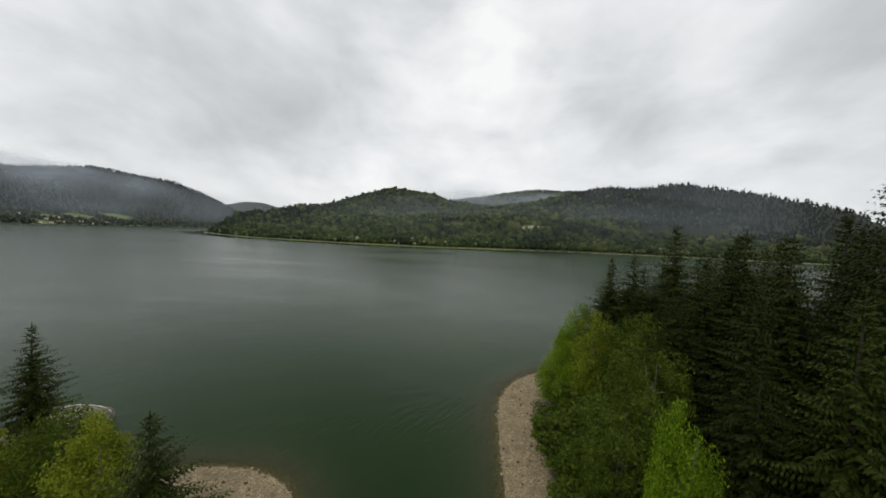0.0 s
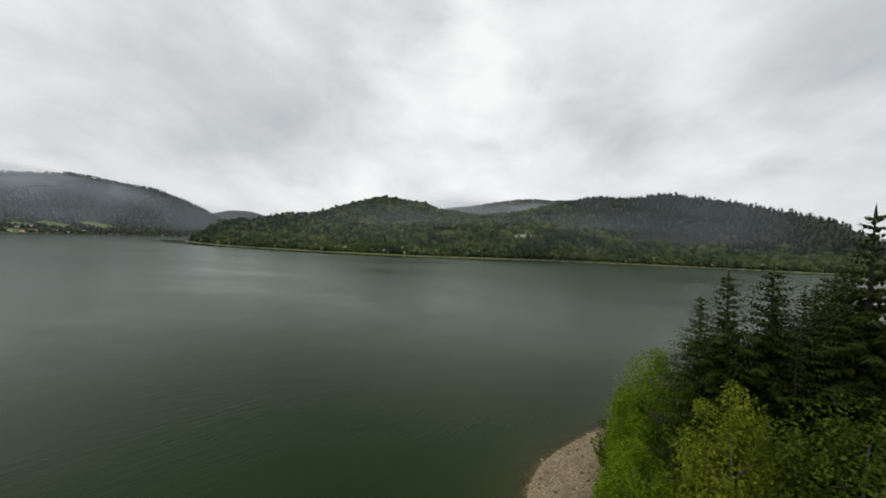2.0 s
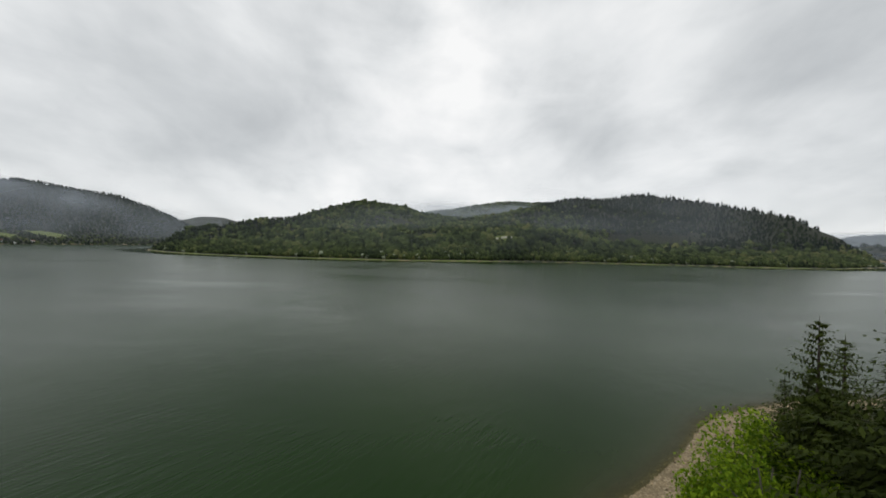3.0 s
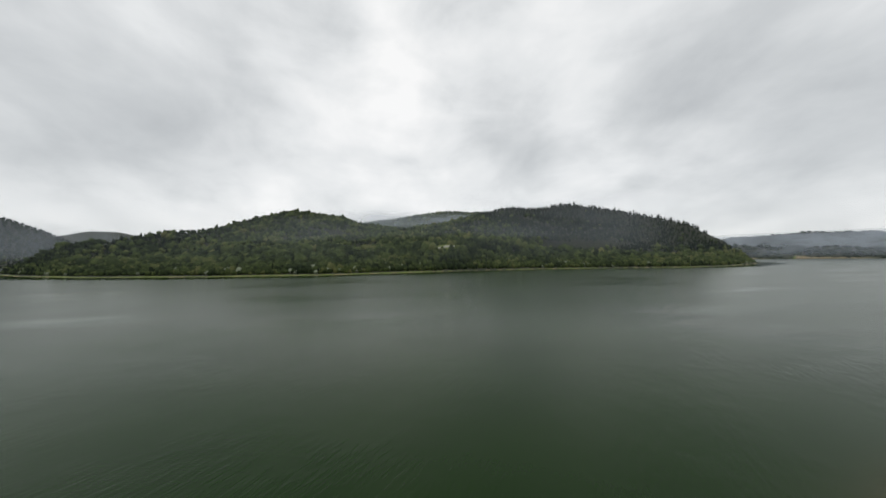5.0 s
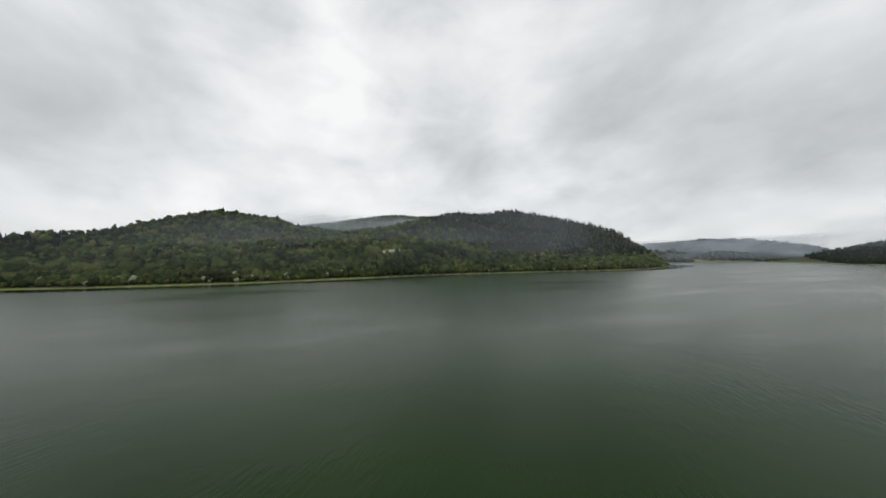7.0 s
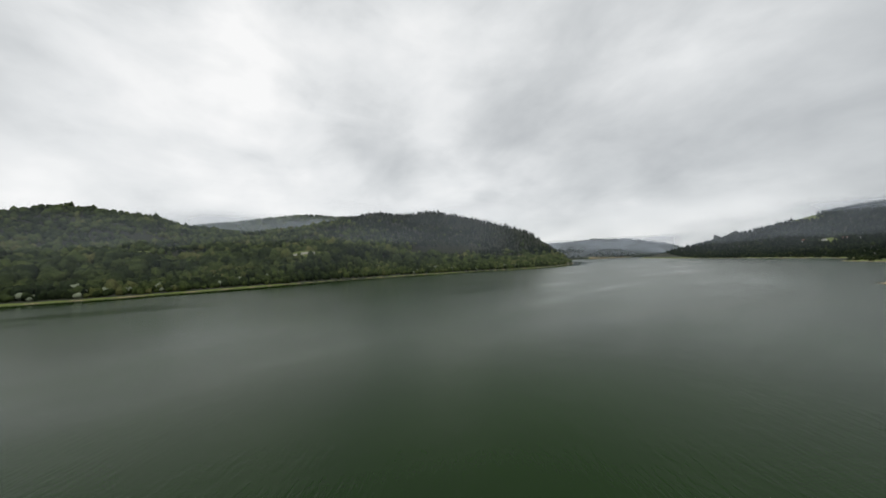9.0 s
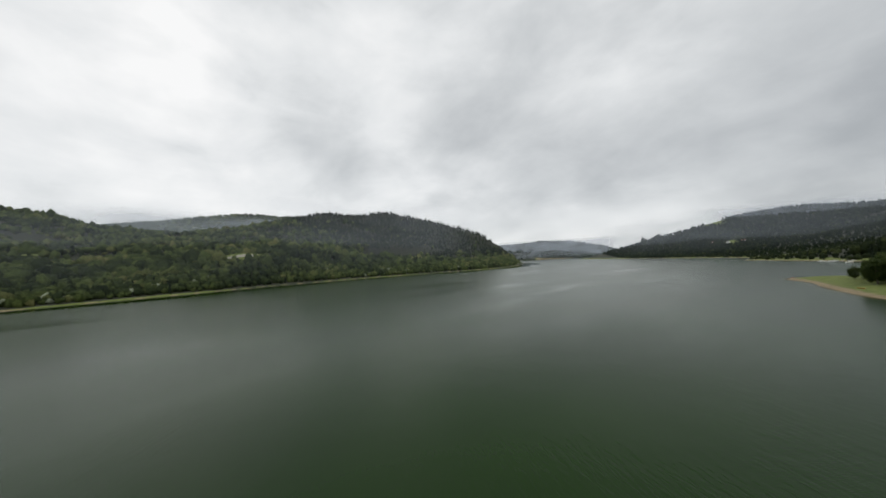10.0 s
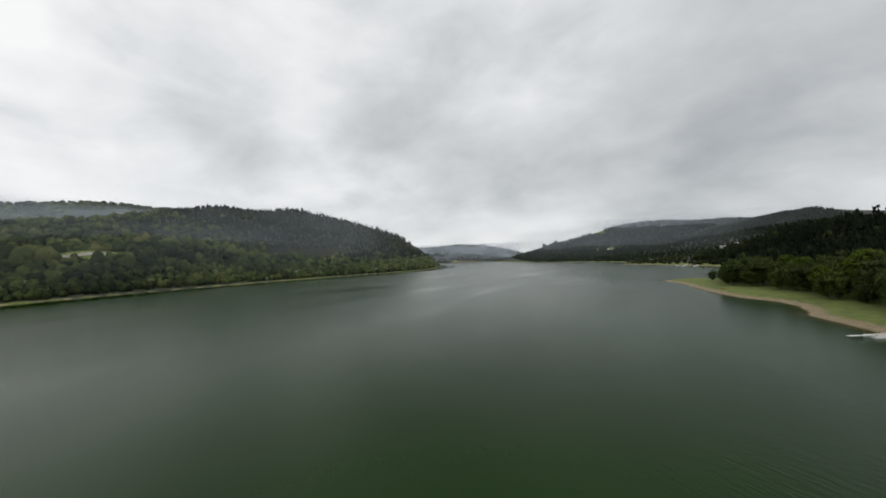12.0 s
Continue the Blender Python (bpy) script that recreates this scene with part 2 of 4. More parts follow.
def part(name, data, material_, parent, label=""):
    """One mesh object, from a bmesh or a mesh, under a thing or under a part."""
    if isinstance(data, bmesh.types.BMesh):
        me = bpy.data.meshes.new(name)
        data.to_mesh(me)
        data.free()
        data = me
        data.materials.append(material_)
    ob = new(name, data)
    ob.parent = parent
    return tagged(ob, label)


def box(bm, size, at, turn=0.0, bevel=0.0):
    m = Matrix.Translation(at) @ Matrix.Rotation(turn, 4, "Z") @ Matrix.Diagonal((*size, 1))
    r = bmesh.ops.create_cube(bm, size=1, matrix=m)
    if bevel:
        es = list({e for v in r["verts"] for e in v.link_edges})
        bmesh.ops.bevel(bm, geom=es, offset=bevel, segments=2, affect="EDGES")
    return bm


def tube(points, radii, sides=7):
    """Verts and quads of a tapering bent tube."""
    v, f = [], []
    pts = [Vector(p) for p in points]
    for i, p in enumerate(pts):
        d = (pts[min(i + 1, len(pts) - 1)] - pts[max(i - 1, 0)]).normalized()
        a = d.cross(Vector((0.3, 0.9, 0.1))).normalized()
        b = d.cross(a)
        for s in range(sides):
            w = 2 * math.pi * s / sides
            v.append(p + radii[i] * (math.cos(w) * a + math.sin(w) * b))
    for i in range(len(pts) - 1):
        for s in range(sides):
            t = (s + 1) % sides
            f.append((i * sides + s, i * sides + t, (i + 1) * sides + t, (i + 1) * sides + s))
    return v, f


def merge(pieces):
    v, f, o = [], [], 0
    for pv, pf in pieces:
        v += [tuple(p) for p in pv]
        f += [tuple(i + o for i in q) for q in pf]
        o += len(pv)
    return np.array(v), np.array(f)


# ---- the lie of the land ----
NORTH_SHORE = [(-1700, 4750), (-2000, 3500), (-1850, 2900), (-1500, 2000), (-1050, 1300), (-860, 960), (-800, 890), (-640, 765), (-480, 675), (-270, 615), (-90, 600), (60, 638),
               (200, 682), (350, 688), (550, 668), (700, 645), (830, 668), (1050, 772), (1195, 848), (1290, 930), (1420, 1100), (1600, 1350), (2000, 1750), (2500, 2000), (2750, 1930), (2950, 1700), (3100, 1420), (3180, 1240), (4750, 1260), (4750, 4750)]
WEST_SHORE = [(-4750, -400), (-1500, -300), (-1540, 600), (-1640, 1000), (-1710, 1250), (-1770, 1500), (-1840, 1800), (-1900, 2100), (-1960, 2400), (-2020, 2700), (-2060, 3000), (-2050, 3400), (-1750, 4750), (-4750, 4750)]
SOUTH_SHORE = [(-1300, -200), (-600, 20), (-200, 45), (-90, 40), (-58, 34), (-42, 33), (-33, 35.4), (-28, 36.8), (-24, 37.5), (-20.4, 37.6), (-17.4, 36.9), (-15.2, 35.7), (-13.6, 34), (-12, 29), (-10, 23), (-5, 17), (1, 17), (4.6, 24),
               (5.6, 33), (5.9, 38), (6.0, 43), (6.2, 50), (7.0, 55.6), (8.6, 59.6), (10.9, 63.2), (13.7, 65.8), (16.4, 67.8), (19, 69.8), (24, 72.6), (32, 78), (40, 84.5), (44, 86.6), (50, 88.6), (57, 90.6), (66, 92.5), (90, 94), (130, 88), (160, 88),
               (183, 91.5), (196, 93.8), (210, 95.8), (216, 93), (232, 91), (246, 92.5), (256, 102), (275, 108), (294, 111.5), (343, 117.6), (366, 126), (378, 125), (392, 112), (398, 90), (430, 55), (520, 20),
               (600, 25), (655, 48), (726, 81), (787, 120), (850, 163), (880, 168), (905, 150), (1000, 150), (1117, 206), (1260, 320), (1500, 520), (1850, 800), (2100, 1005), (2180, 1020), (2300, 990),
               (2700, 1080), (3180, 1180), (4750, 1240), (4800, -4800), (-4800, -4800), (-4800, -500), (-1300, -200)]
# crests: x, y, height of the ground
CRESTS = {
    "north": [[(-835, 965, 30), (-820, 1072, 66), (-780, 1161, 80), (-740, 1307, 112), (-629, 1477, 150), (-620, 1535, 180), (-555, 1721, 225), (-454, 1855, 282), (-345, 1909, 274), (-192, 1952, 258), (-110, 1959, 225), (60, 2200, 240)],
              [(-264, 2648, 294), (102, 2660, 350), (404, 2631, 406), (618, 2589, 410), (928, 2492, 402), (1600, 2600, 300), (2200, 2700, 250)],
              [(584, 1766, 276), (726, 1820, 320), (950, 1767, 320), (1069, 1696, 332), (1176, 1558, 288), (1256, 1424, 243), (1314, 1297, 195), (1323, 1166, 152), (1305, 1077, 112), (1285, 987, 77), (1242, 915, 42)],
              [(100, 826, 46), (160, 813, 54), (225, 813, 54), (320, 905, 70)],
              [(2819, 2068, 118), (2940, 1881, 84), (3132, 1513, 26)],
              [(3436, 2581, 196), (3696, 2171, 224), (3867, 1830, 205), (3994, 1507, 140), (4028, 1380, 90)]],
    "west": [[(-3000, 300, 300), (-2800, 900, 310), (-2591, 1576, 300), (-2597, 1966, 389), (-2546, 2208, 383), (-2495, 2474, 367), (-2458, 2712, 306), (-2387, 2966, 203), (-2380, 3100, 120)],
             [(-2832, 3713, 330), (-2652, 3851, 332), (-2452, 3989, 270)]],
    "south": [[(2110, 950, 4), (2083, 880, 14), (2035, 741, 44), (1971, 594, 74), (1994, 484, 98), (2010, 382, 127), (2120, 297, 158), (2225, 211, 185), (2326, 125, 205), (2425, 40, 215), (2514, -254, 209), (2463, -490, 190), (1932, -517, 175)],
              [(3696, 1171, 150), (4100, 1300, 190), (4500, 1000, 240)],
              [(1400, -60, 60), (1100, -160, 55), (723, -60, 36), (614, -45, 36), (540, -50, 42), (470, -60, 42), (400, -120, 55), (250, -160, 60), (80, -130, 45), (-100, -120, 40), (-600, -300, 80)]],
}


def to_lines(px, py, pts, closed=False):
    """The distance of each place from a line of points, and the nearest spot's own third value."""
    p = np.asarray(pts, float)
    best, val = np.full(px.shape, 1e9), np.zeros(px.shape)
    pairs = list(zip(p[:-1], p[1:]))
    for a, b in pairs:
        d = b[:2] - a[:2]
        u = np.clip(((px - a[0]) * d[0] + (py - a[1]) * d[1]) / max(d @ d, 1e-9), 0, 1)
        q = np.hypot(px - a[0] - u * d[0], py - a[1] - u * d[1])
        near = q < best
        best = np.where(near, q, best)
        if p.shape[1] > 2:
            val = np.where(near, a[2] + u * (b[2] - a[2]), val)
    return best, val


def inside(px, py, poly):
    r = np.zeros(px.shape, bool)
    p = np.asarray(poly, float)
    for (x0, y0), (x1, y1) in zip(p, np.roll(p, -1, 0)):
        hit = ((y0 > py) != (y1 > py)) & (px < (x1 - x0) * (py - y0) / (y1 - y0 + 1e-12) + x0)
        r ^= hit
    return r


def wavy(px, py, scale, seed=0.0):
    """Cheap smooth unevenness from a few crossed waves, about -1 to 1."""
    s = np.zeros(px.shape)
    for i in range(6):
        a = 1.3 + 2.4 * i + seed
        k = 2 * math.pi / scale * (0.6 + 0.35 * i)
        s += np.sin(k * (px * math.cos(a) + py * math.sin(a)) + 3 * i + seed) / (1 + 0.5 * i)
    return s / 3.2


def land(px, py):
    """Height of the ground, distance from the shore (below 0 in the lake), and which land it is."""
    px, py = np.asarray(px, float), np.asarray(py, float)
    h, best, kind = np.full(px.shape, -1e3), np.full(px.shape, -1e9), np.zeros(px.shape, int)
    for i, (name, shore) in enumerate((("north", NORTH_SHORE), ("west", WEST_SHORE), ("south", SOUTH_SHORE))):
        d, _ = to_lines(px, py, shore)
        jag = np.clip(d / 40, 0.1, 1)
        d = np.where(inside(px, py, shore), d, -d)
        top, near, high = np.zeros(px.shape), np.maximum(d, 0), np.full(px.shape, 1e9)
        for rank, crest in enumerate(CRESTS[name]):
            r, z = to_lines(px, py, crest)
            high = np.minimum(high, r)
            u = near / (near + r + 1e-6)
            top = np.maximum(top, z * (u * u * (1.4 - 0.4 * u)) if name == "south" else z * u ** (1.15 if name == "west" else 2.0 if rank == 1 else 1.3))
        bank = np.where(d < 0, d * 0.42, np.minimum(d * 0.13, 1.4 + 0.02 * d))
        fold = (wavy(px, py, 420, i) * 9 + (0.25 - 1.6 * np.abs(wavy(px, py, 330, i + 7))) * 24 * np.clip(high / 260, 0, 1)) if name == "north" else wavy(px, py, 420, i) * 9
        rough = fold * np.clip(near / 250, 0, 1) * np.clip(top / 60, 0, 1)
        z = np.maximum(bank, np.minimum(bank, 4) + top * np.clip(near / 60, 0, 1)) + rough
        z = np.where(d < 0, np.maximum(bank, -9), z)
        take = d > best
        h, kind, best = np.where(take, z, h), np.where(take, i, kind), np.where(take, d, best)
    return h, best, kind


CLEARINGS = [(157, 806, 46, 24), (30, 980, 40, 20), (-1950, 1600, 45, 80), (-1880, 1370, 40, 65), (-1830, 1230, 30, 40), (-1665, 1140, 90, 30), (1740, 230, 90, 22), (930, -10, 60, 25), (1000, 100, 60, 20), (-120, 1100, 30, 14), (2120, 350, 70, 90)]


def open_ground(px, py):
    m = np.zeros(px.shape)
    for x, y, a, b in CLEARINGS:
        m = np.maximum(m, 1.25 - np.hypot((px - x) / a, (py - y) / b) * 0.75)
    return np.clip(m, 0, 1)


def polar(cx, cy, first, step, ratio, end, spokes):
    radii, r = [], first
    while r < end:
        radii.append(r)
        r += max(step, r * ratio)
    radii = np.array(radii + [end])
    a = np.linspace(0, 2 * math.pi, spokes, endpoint=False)
    x, y = cx + np.outer(radii, np.cos(a)), cy + np.outer(radii, np.sin(a))
    nr = len(radii)
    i = np.arange((nr - 1) * spokes)
    row, col = i // spokes, i % spokes
    nxt = (col + 1) % spokes
    faces = np.stack([row * spokes + col, (row + 1) * spokes + col, (row + 1) * spokes + nxt, row * spokes + nxt], 1)
    return x.ravel(), y.ravel(), faces


def build_ground():
    x, y, f = polar(12, 48, 0.01, 0.8, 0.0155, 4880, 500)
    h, d, kind = land(x, y)
    h = h + wavy(x, y, 7, 2) * 0.06 * np.clip(d, 0, 3) / 3
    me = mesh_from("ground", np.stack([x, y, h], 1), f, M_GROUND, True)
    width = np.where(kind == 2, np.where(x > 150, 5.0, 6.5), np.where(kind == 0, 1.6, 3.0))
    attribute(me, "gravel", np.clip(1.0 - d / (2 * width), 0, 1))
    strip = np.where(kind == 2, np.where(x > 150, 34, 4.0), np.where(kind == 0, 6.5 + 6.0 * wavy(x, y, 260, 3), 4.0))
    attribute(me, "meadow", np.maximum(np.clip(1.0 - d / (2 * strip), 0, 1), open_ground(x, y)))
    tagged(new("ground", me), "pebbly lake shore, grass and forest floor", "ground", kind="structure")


def build_water():
    x, y, f = polar(12, 48, 0.01, 1.6, 0.024, 4870, 400)
    h, d, kind = land(x, y)
    me = mesh_from("water", np.stack([x, y, np.zeros_like(x)], 1), f, M_WATER, True)
    attribute(me, "depth", np.clip(-h, 0, 12))
    attribute(me, "lee", np.where(kind == 0, np.clip(1.1 + d / 110, 0, 1), 0))
    tagged(new("water", me), "calm grey-green lake water with fine ripples", "lake", kind="structure")


build_ground()
build_water()


def ground_z(x, y):
    return float(land(np.array([x]), np.array([y]))[0][0])


# ---- far woods ----
def ball_template(level):
    bm = bmesh.new()
    bmesh.ops.create_icosphere(bm, subdivisions=level, radius=1)
    v = np.array([p.co[:] for p in bm.verts])
    f = np.array([[p.index for p in q.verts] for q in bm.faces])
    bm.free()
    return v, f


def cone_template(sides, tiers):
    v, f = [], []
    for t in range(tiers):
        z0, z1 = t / tiers, (t + 1.35) / tiers if t < tiers - 1 else 1.0
        r = 1 - t / tiers * 0.82
        o = len(v)
        for s in range(sides):
            a = 2 * math.pi * (s + 0.5 * t) / sides
            k = r * (1 if s % 2 else 0.72)
            v.append((k * math.cos(a), k * math.sin(a), z0))
        v.append((0, 0, z1))
        f += [(o + s, o + (s + 1) % sides, o + sides) for s in range(sides)]
    return np.array(v), np.array(f)


def scatter(template, x, y, z, wide, tall, jitter, rng):
    tv, tf = template
    n = len(x)
    a = rng.uniform(0, 2 * math.pi, n)
    c, s = np.cos(a)[:, None], np.sin(a)[:, None]
    v = np.empty((n, len(tv), 3), np.float32)
    k = 1 + rng.normal(0, jitter, (n, len(tv)))
    v[:, :, 0] = (c * tv[:, 0] - s * tv[:, 1]) * wide[:, None] * k + x[:, None]
    v[:, :, 1] = (s * tv[:, 0] + c * tv[:, 1]) * wide[:, None] * k + y[:, None]
    v[:, :, 2] = tv[:, 2] * tall[:, None] * k + z[:, None]
    f = (tf[None] + (np.arange(n) * len(tv))[:, None, None]).reshape(-1, 3)
    return v.reshape(-1, 3), f


def stand(x0, x1, y0, y1, gap, rng, low=0.0, high=1e9, want=None):
    """Places of trees on a jittered grid, on land, off the shore strip and the clearings."""
    gx, gy = np.meshgrid(np.arange(x0, x1, gap), np.arange(y0, y1, gap))
    x = gx.ravel() + rng.uniform(-0.5, 0.5, gx.size) * gap
    y = gy.ravel() + rng.uniform(-0.5, 0.5, gx.size) * gap
    h, d, kind = land(x, y)
    ok = (d > low) & (d < high) & (open_ground(x, y) < 0.45 + 0.2 * rng.random(x.size))
    if want is not None:
        ok &= want(x, y, h, d, kind)
    return x[ok], y[ok], h[ok], d[ok]


def join(pieces):
    v, f, o = [], [], 0
    for pv, pf in pieces:
        v.append(pv)
        f.append(pf + o)
        o += len(pv)
    return np.concatenate(v), np.concatenate(f)


def woods(name, label, mat, pieces):
    v, f = join(pieces)
    return tagged(new(name, mesh_from(name, v, f, mat, mat is not M_CONIFER)), label, "woods", kind="stuff")


def build_far_woods():
    rng = np.random.default_rng(5)
    fine, coarse, cone = ball_template(2), ball_template(1), cone_template(6, 3)
    spike = cone_template(5, 2)

    def dark_share(x, y, h):
        """How much of the north hills is conifer: the eastern hill above its foot, and a patch by the western tip."""
        e = np.clip((x - 420 + 0.15 * (y - 1200)) / 260, 0, 1) * np.clip((h - 24) / 36, 0, 1)
        w = np.clip((-560 - x) / 120, 0, 1) * 0.45
        return np.maximum(e, w) + 0.01 + 0.12 * wavy(x, y, 240, 4)

    leafy, needles, pale = [], [], []
    # the shore belt of the north side
    x, y, h, d = stand(-900, 1280, 560, 1150, 7.0, rng, 13, 150, lambda x, y, h, d, k: (k == 0) & (d < 85 + 60 * rng.random(x.size)))
    con = rng.random(x.size) < np.clip(dark_share(x, y, h), 0, 0.9)
    r = rng.uniform(2.6, 5.0, x.size) * np.clip(0.65 + d / 90, 0.65, 1.1)
    light = (rng.random(x.size) < 0.05) & (d < 60)
    b = ~con & ~light
    leafy.append(scatter(fine, x[b], y[b], h[b] + r[b] * 0.9, r[b], r[b] * rng.uniform(0.85, 1.6, b.sum()), 0.26, rng))
    pale.append(scatter(fine, x[light], y[light], h[light] + r[light] * 0.8, r[light], r[light] * 1.0, 0.18, rng))
    needles.append(scatter(cone, x[con], y[con], h[con] - 0.5, r[con] * 0.9, rng.uniform(9, 14, con.sum()), 0.14, rng))
    # the north hillsides
    x, y, h, d = stand(-1000, 1700, 640, 2120, 12.5, rng, 60, 1e9, lambda x, y, h, d, k: (k == 0) & (d > 70 + 60 * rng.random(x.size)) & (y < 2150 - np.abs(x) * 0.1))
    con = rng.random(x.size) < np.clip(dark_share(x, y, h), 0, 0.98)
    r = (3.4 + 7.6 * rng.random(x.size) ** 1.8) * (1 + 0.22 * wavy(x, y, 90, 8))
    h = h + 2.5 + 4.5 * wavy(x, y, 60, 1) + 3 * wavy(x, y, 31, 2)
    for near, shape in ((True, fine), (False, coarse)):
        b = ~con & ((d < 330) == near)
        leafy.append(scatter(shape, x[b], y[b], h[b] + r[b] * 0.5, r[b], r[b] * rng.uniform(0.75, 1.4, b.sum()), 0.27, rng))
    needles.append(scatter(cone, x[con], y[con], h[con] - 8, 5.0 + r[con] * 0.4, rng.uniform(15, 22, con.sum()), 0.16, rng))
    # the ridge behind the saddle
    x, y, h, d = stand(-500, 1500, 2150, 2700, 15, rng, 100, 1e9, lambda x, y, h, d, k: k == 0)
    r = rng.uniform(6, 10, x.size)
    leafy.append(scatter(coarse, x, y, h + r * 0.4, r, r, 0.17, rng))
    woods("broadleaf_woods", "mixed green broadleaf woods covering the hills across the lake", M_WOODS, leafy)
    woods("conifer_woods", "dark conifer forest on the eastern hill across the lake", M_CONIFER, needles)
    woods("willow_scrub", "pale silvery willows along the far shore", M_BLOSSOM, pale)
    # the western mountain
    x, y, h, d = stand(-2850, -1500, 650, 3000, 15, rng, 6, 1e9, lambda x, y, h, d, k: (k == 1) & (d < 1250))
    con = (h > 60) | (rng.random(x.size) < 0.5)
    r = rng.uniform(5.5, 8.5, x.size)
    woods("mountain_forest", "dark forest on the mountain west of the lake", M_CONIFER, [scatter(spike, x[con], y[con], h[con] - 4, r[con] * 1.35, r[con] * 2.0, 0.14, rng)])
    b = ~con
    woods("village_trees", "broadleaf trees round the village on the western shore", M_WOODS, [scatter(coarse, x[b], y[b], h[b] + r[b] * 0.3, r[b] * 0.8, r[b] * 0.8, 0.17, rng)])
    # the eastern mountain and the low capes before it
    x, y, h, d = stand(620, 2560, -520, 1010, 11, rng, 8, 1e9, lambda x, y, h, d, k: (k == 2) & (y < 190 + 0.55 * np.maximum(0, x - 900)))
    con = rng.random(x.size) < np.where(x < 1000, 0.55, 0.95 + 0.1 * wavy(x, y, 300, 6))
    r = rng.uniform(4.5, 8, x.size) * np.clip(x / 1700, 0.55, 1)
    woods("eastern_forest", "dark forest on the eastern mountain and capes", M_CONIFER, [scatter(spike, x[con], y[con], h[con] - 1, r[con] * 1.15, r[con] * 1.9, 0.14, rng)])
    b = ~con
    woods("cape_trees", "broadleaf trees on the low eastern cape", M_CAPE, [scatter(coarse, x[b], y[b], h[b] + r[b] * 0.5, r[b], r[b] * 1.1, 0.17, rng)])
    # the wooded rise behind the spit
    x, y, h, d = stand(150, 760, -190, 90, 7.5, rng, 40, 1e9, lambda x, y, h, d, k: (k == 2) & (h > 3))
    con = rng.random(x.size) < np.clip(0.35 + d / 90, 0, 0.97)
    r = rng.uniform(3.0, 5.2, x.size)
    woods("spit_forest", "dark spruce forest on the rise behind the spit", M_CONIFER, [scatter(cone_template(9, 6), x[con], y[con], h[con], r[con] * 0.95, rng.uniform(13, 22, con.sum()), 0.1, rng)])
    b = ~con
    woods("spit_broadleaf", "broadleaf trees among the spruces behind the spit", M_CAPE, [scatter(fine, x[b], y[b], h[b] + 8, r[b], r[b] * 1.7, 0.17, rng)])
    # far hills at the end of the lake
    x, y, h, d = stand(2400, 4200, 1250, 3000, 30, rng, 15, 1e9)
    r = rng.uniform(12, 20, x.size)
    woods("distant_forest", "hazy dark forest on the hills at the end of the lake", M_CONIFER, [scatter(coarse, x, y, h - 2, r, r * 0.8, 0.15, rng)])


build_far_woods()


# ---- trees near the camera ----
def spruce(height, radius, seed, gap=0.50):
    """A spruce: a straight trunk, whorls of drooping boughs, each with hanging side sprays."""
    rng = random.Random(seed)
    thing = new("spruce")
    tv, tf = tube([(0, 0, -0.6), (0.02, 0, height * 0.3), (-0.03, 0.03, height * 0.7), (0, 0, height)], [height * 0.014 + 0.05, height * 0.011, height * 0.006, 0.01])
    part("trunk", mesh_from("trunk", tv, tf, M_BARK, True), M_BARK, thing)
    v, f = [], []

    def kite(p, d, side, length, width, drop):
        q = p + d * length + Vector((0, 0, -drop))
        m = p + (q - p) * 0.45
        o = len(v)
        v.extend((p, m + side * width, q, m - side * width + Vector((0, 0, -0.25 * width))))
        f.extend(((o, o + 1, o + 2), (o, o + 2, o + 3)))

    z = height * 0.07
    while z < height * 0.985:
        u = z / height
        reach = radius * min(1.0, (1 - u) ** 0.82 * 1.08 + 0.02) * (0.75 + 0.25 * min(1, u * 5))
        n = 9 if u < 0.8 else 6
        a0 = rng.uniform(0, 6.28)
        for i in range(n):
            a = a0 + 6.283 * i / n + rng.uniform(-0.3, 0.3)
            length = reach * rng.uniform(0.62, 1.15)
            out = Vector((math.cos(a), math.sin(a), 0))
            lift = 0.35 - 0.75 * (1 - u) + rng.uniform(-0.1, 0.1)
            side = Vector((-out.y, out.x, 0))
            base = Vector((0, 0, z + rng.uniform(-0.15, 0.15)))
            steps = max(4, int(length / 0.21))
            for k in range(1, steps + 1):
                s = k / steps
                p = base + out * length * s + Vector((0, 0, length * (lift * s - 0.22 * s * s + 0.16 * s ** 4)))
                w = (0.20 + 0.15 * length) * (1.05 - 0.70 * s) * rng.uniform(0.6, 1.25)
                for sgn in (-1, 1):
                    d = (out * 0.75 + side * sgn * rng.uniform(0.5, 1.1)).normalized()
                    across = Vector((-d.y, d.x, rng.uniform(-0.4, 0.4)))
                    kite(p, d, across, w, 0.035 + 0.065 * w, w * rng.uniform(0.2, 0.9))
                v0 = Vector((rng.uniform(-0.3, 0.3), rng.uniform(-0.3, 0.3), -1))
                if s < 0.8:
                    kite(p, v0, side, 0.18 + 0.08 * length, 0.055 + 0.012 * length, 0.0)
        z += gap * (0.7 + 0.5 * (1 - u)) * rng.uniform(0.85, 1.15)
    kite(Vector((0, 0, height * 0.96)), Vector((0, 0, 1)), Vector((1, 0, 0)), height * 0.055, 0.06, 0)
    part("crown", mesh_from("crown", [tuple(p) for p in v], f, M_NEEDLE), M_NEEDLE, thing)
    return thing


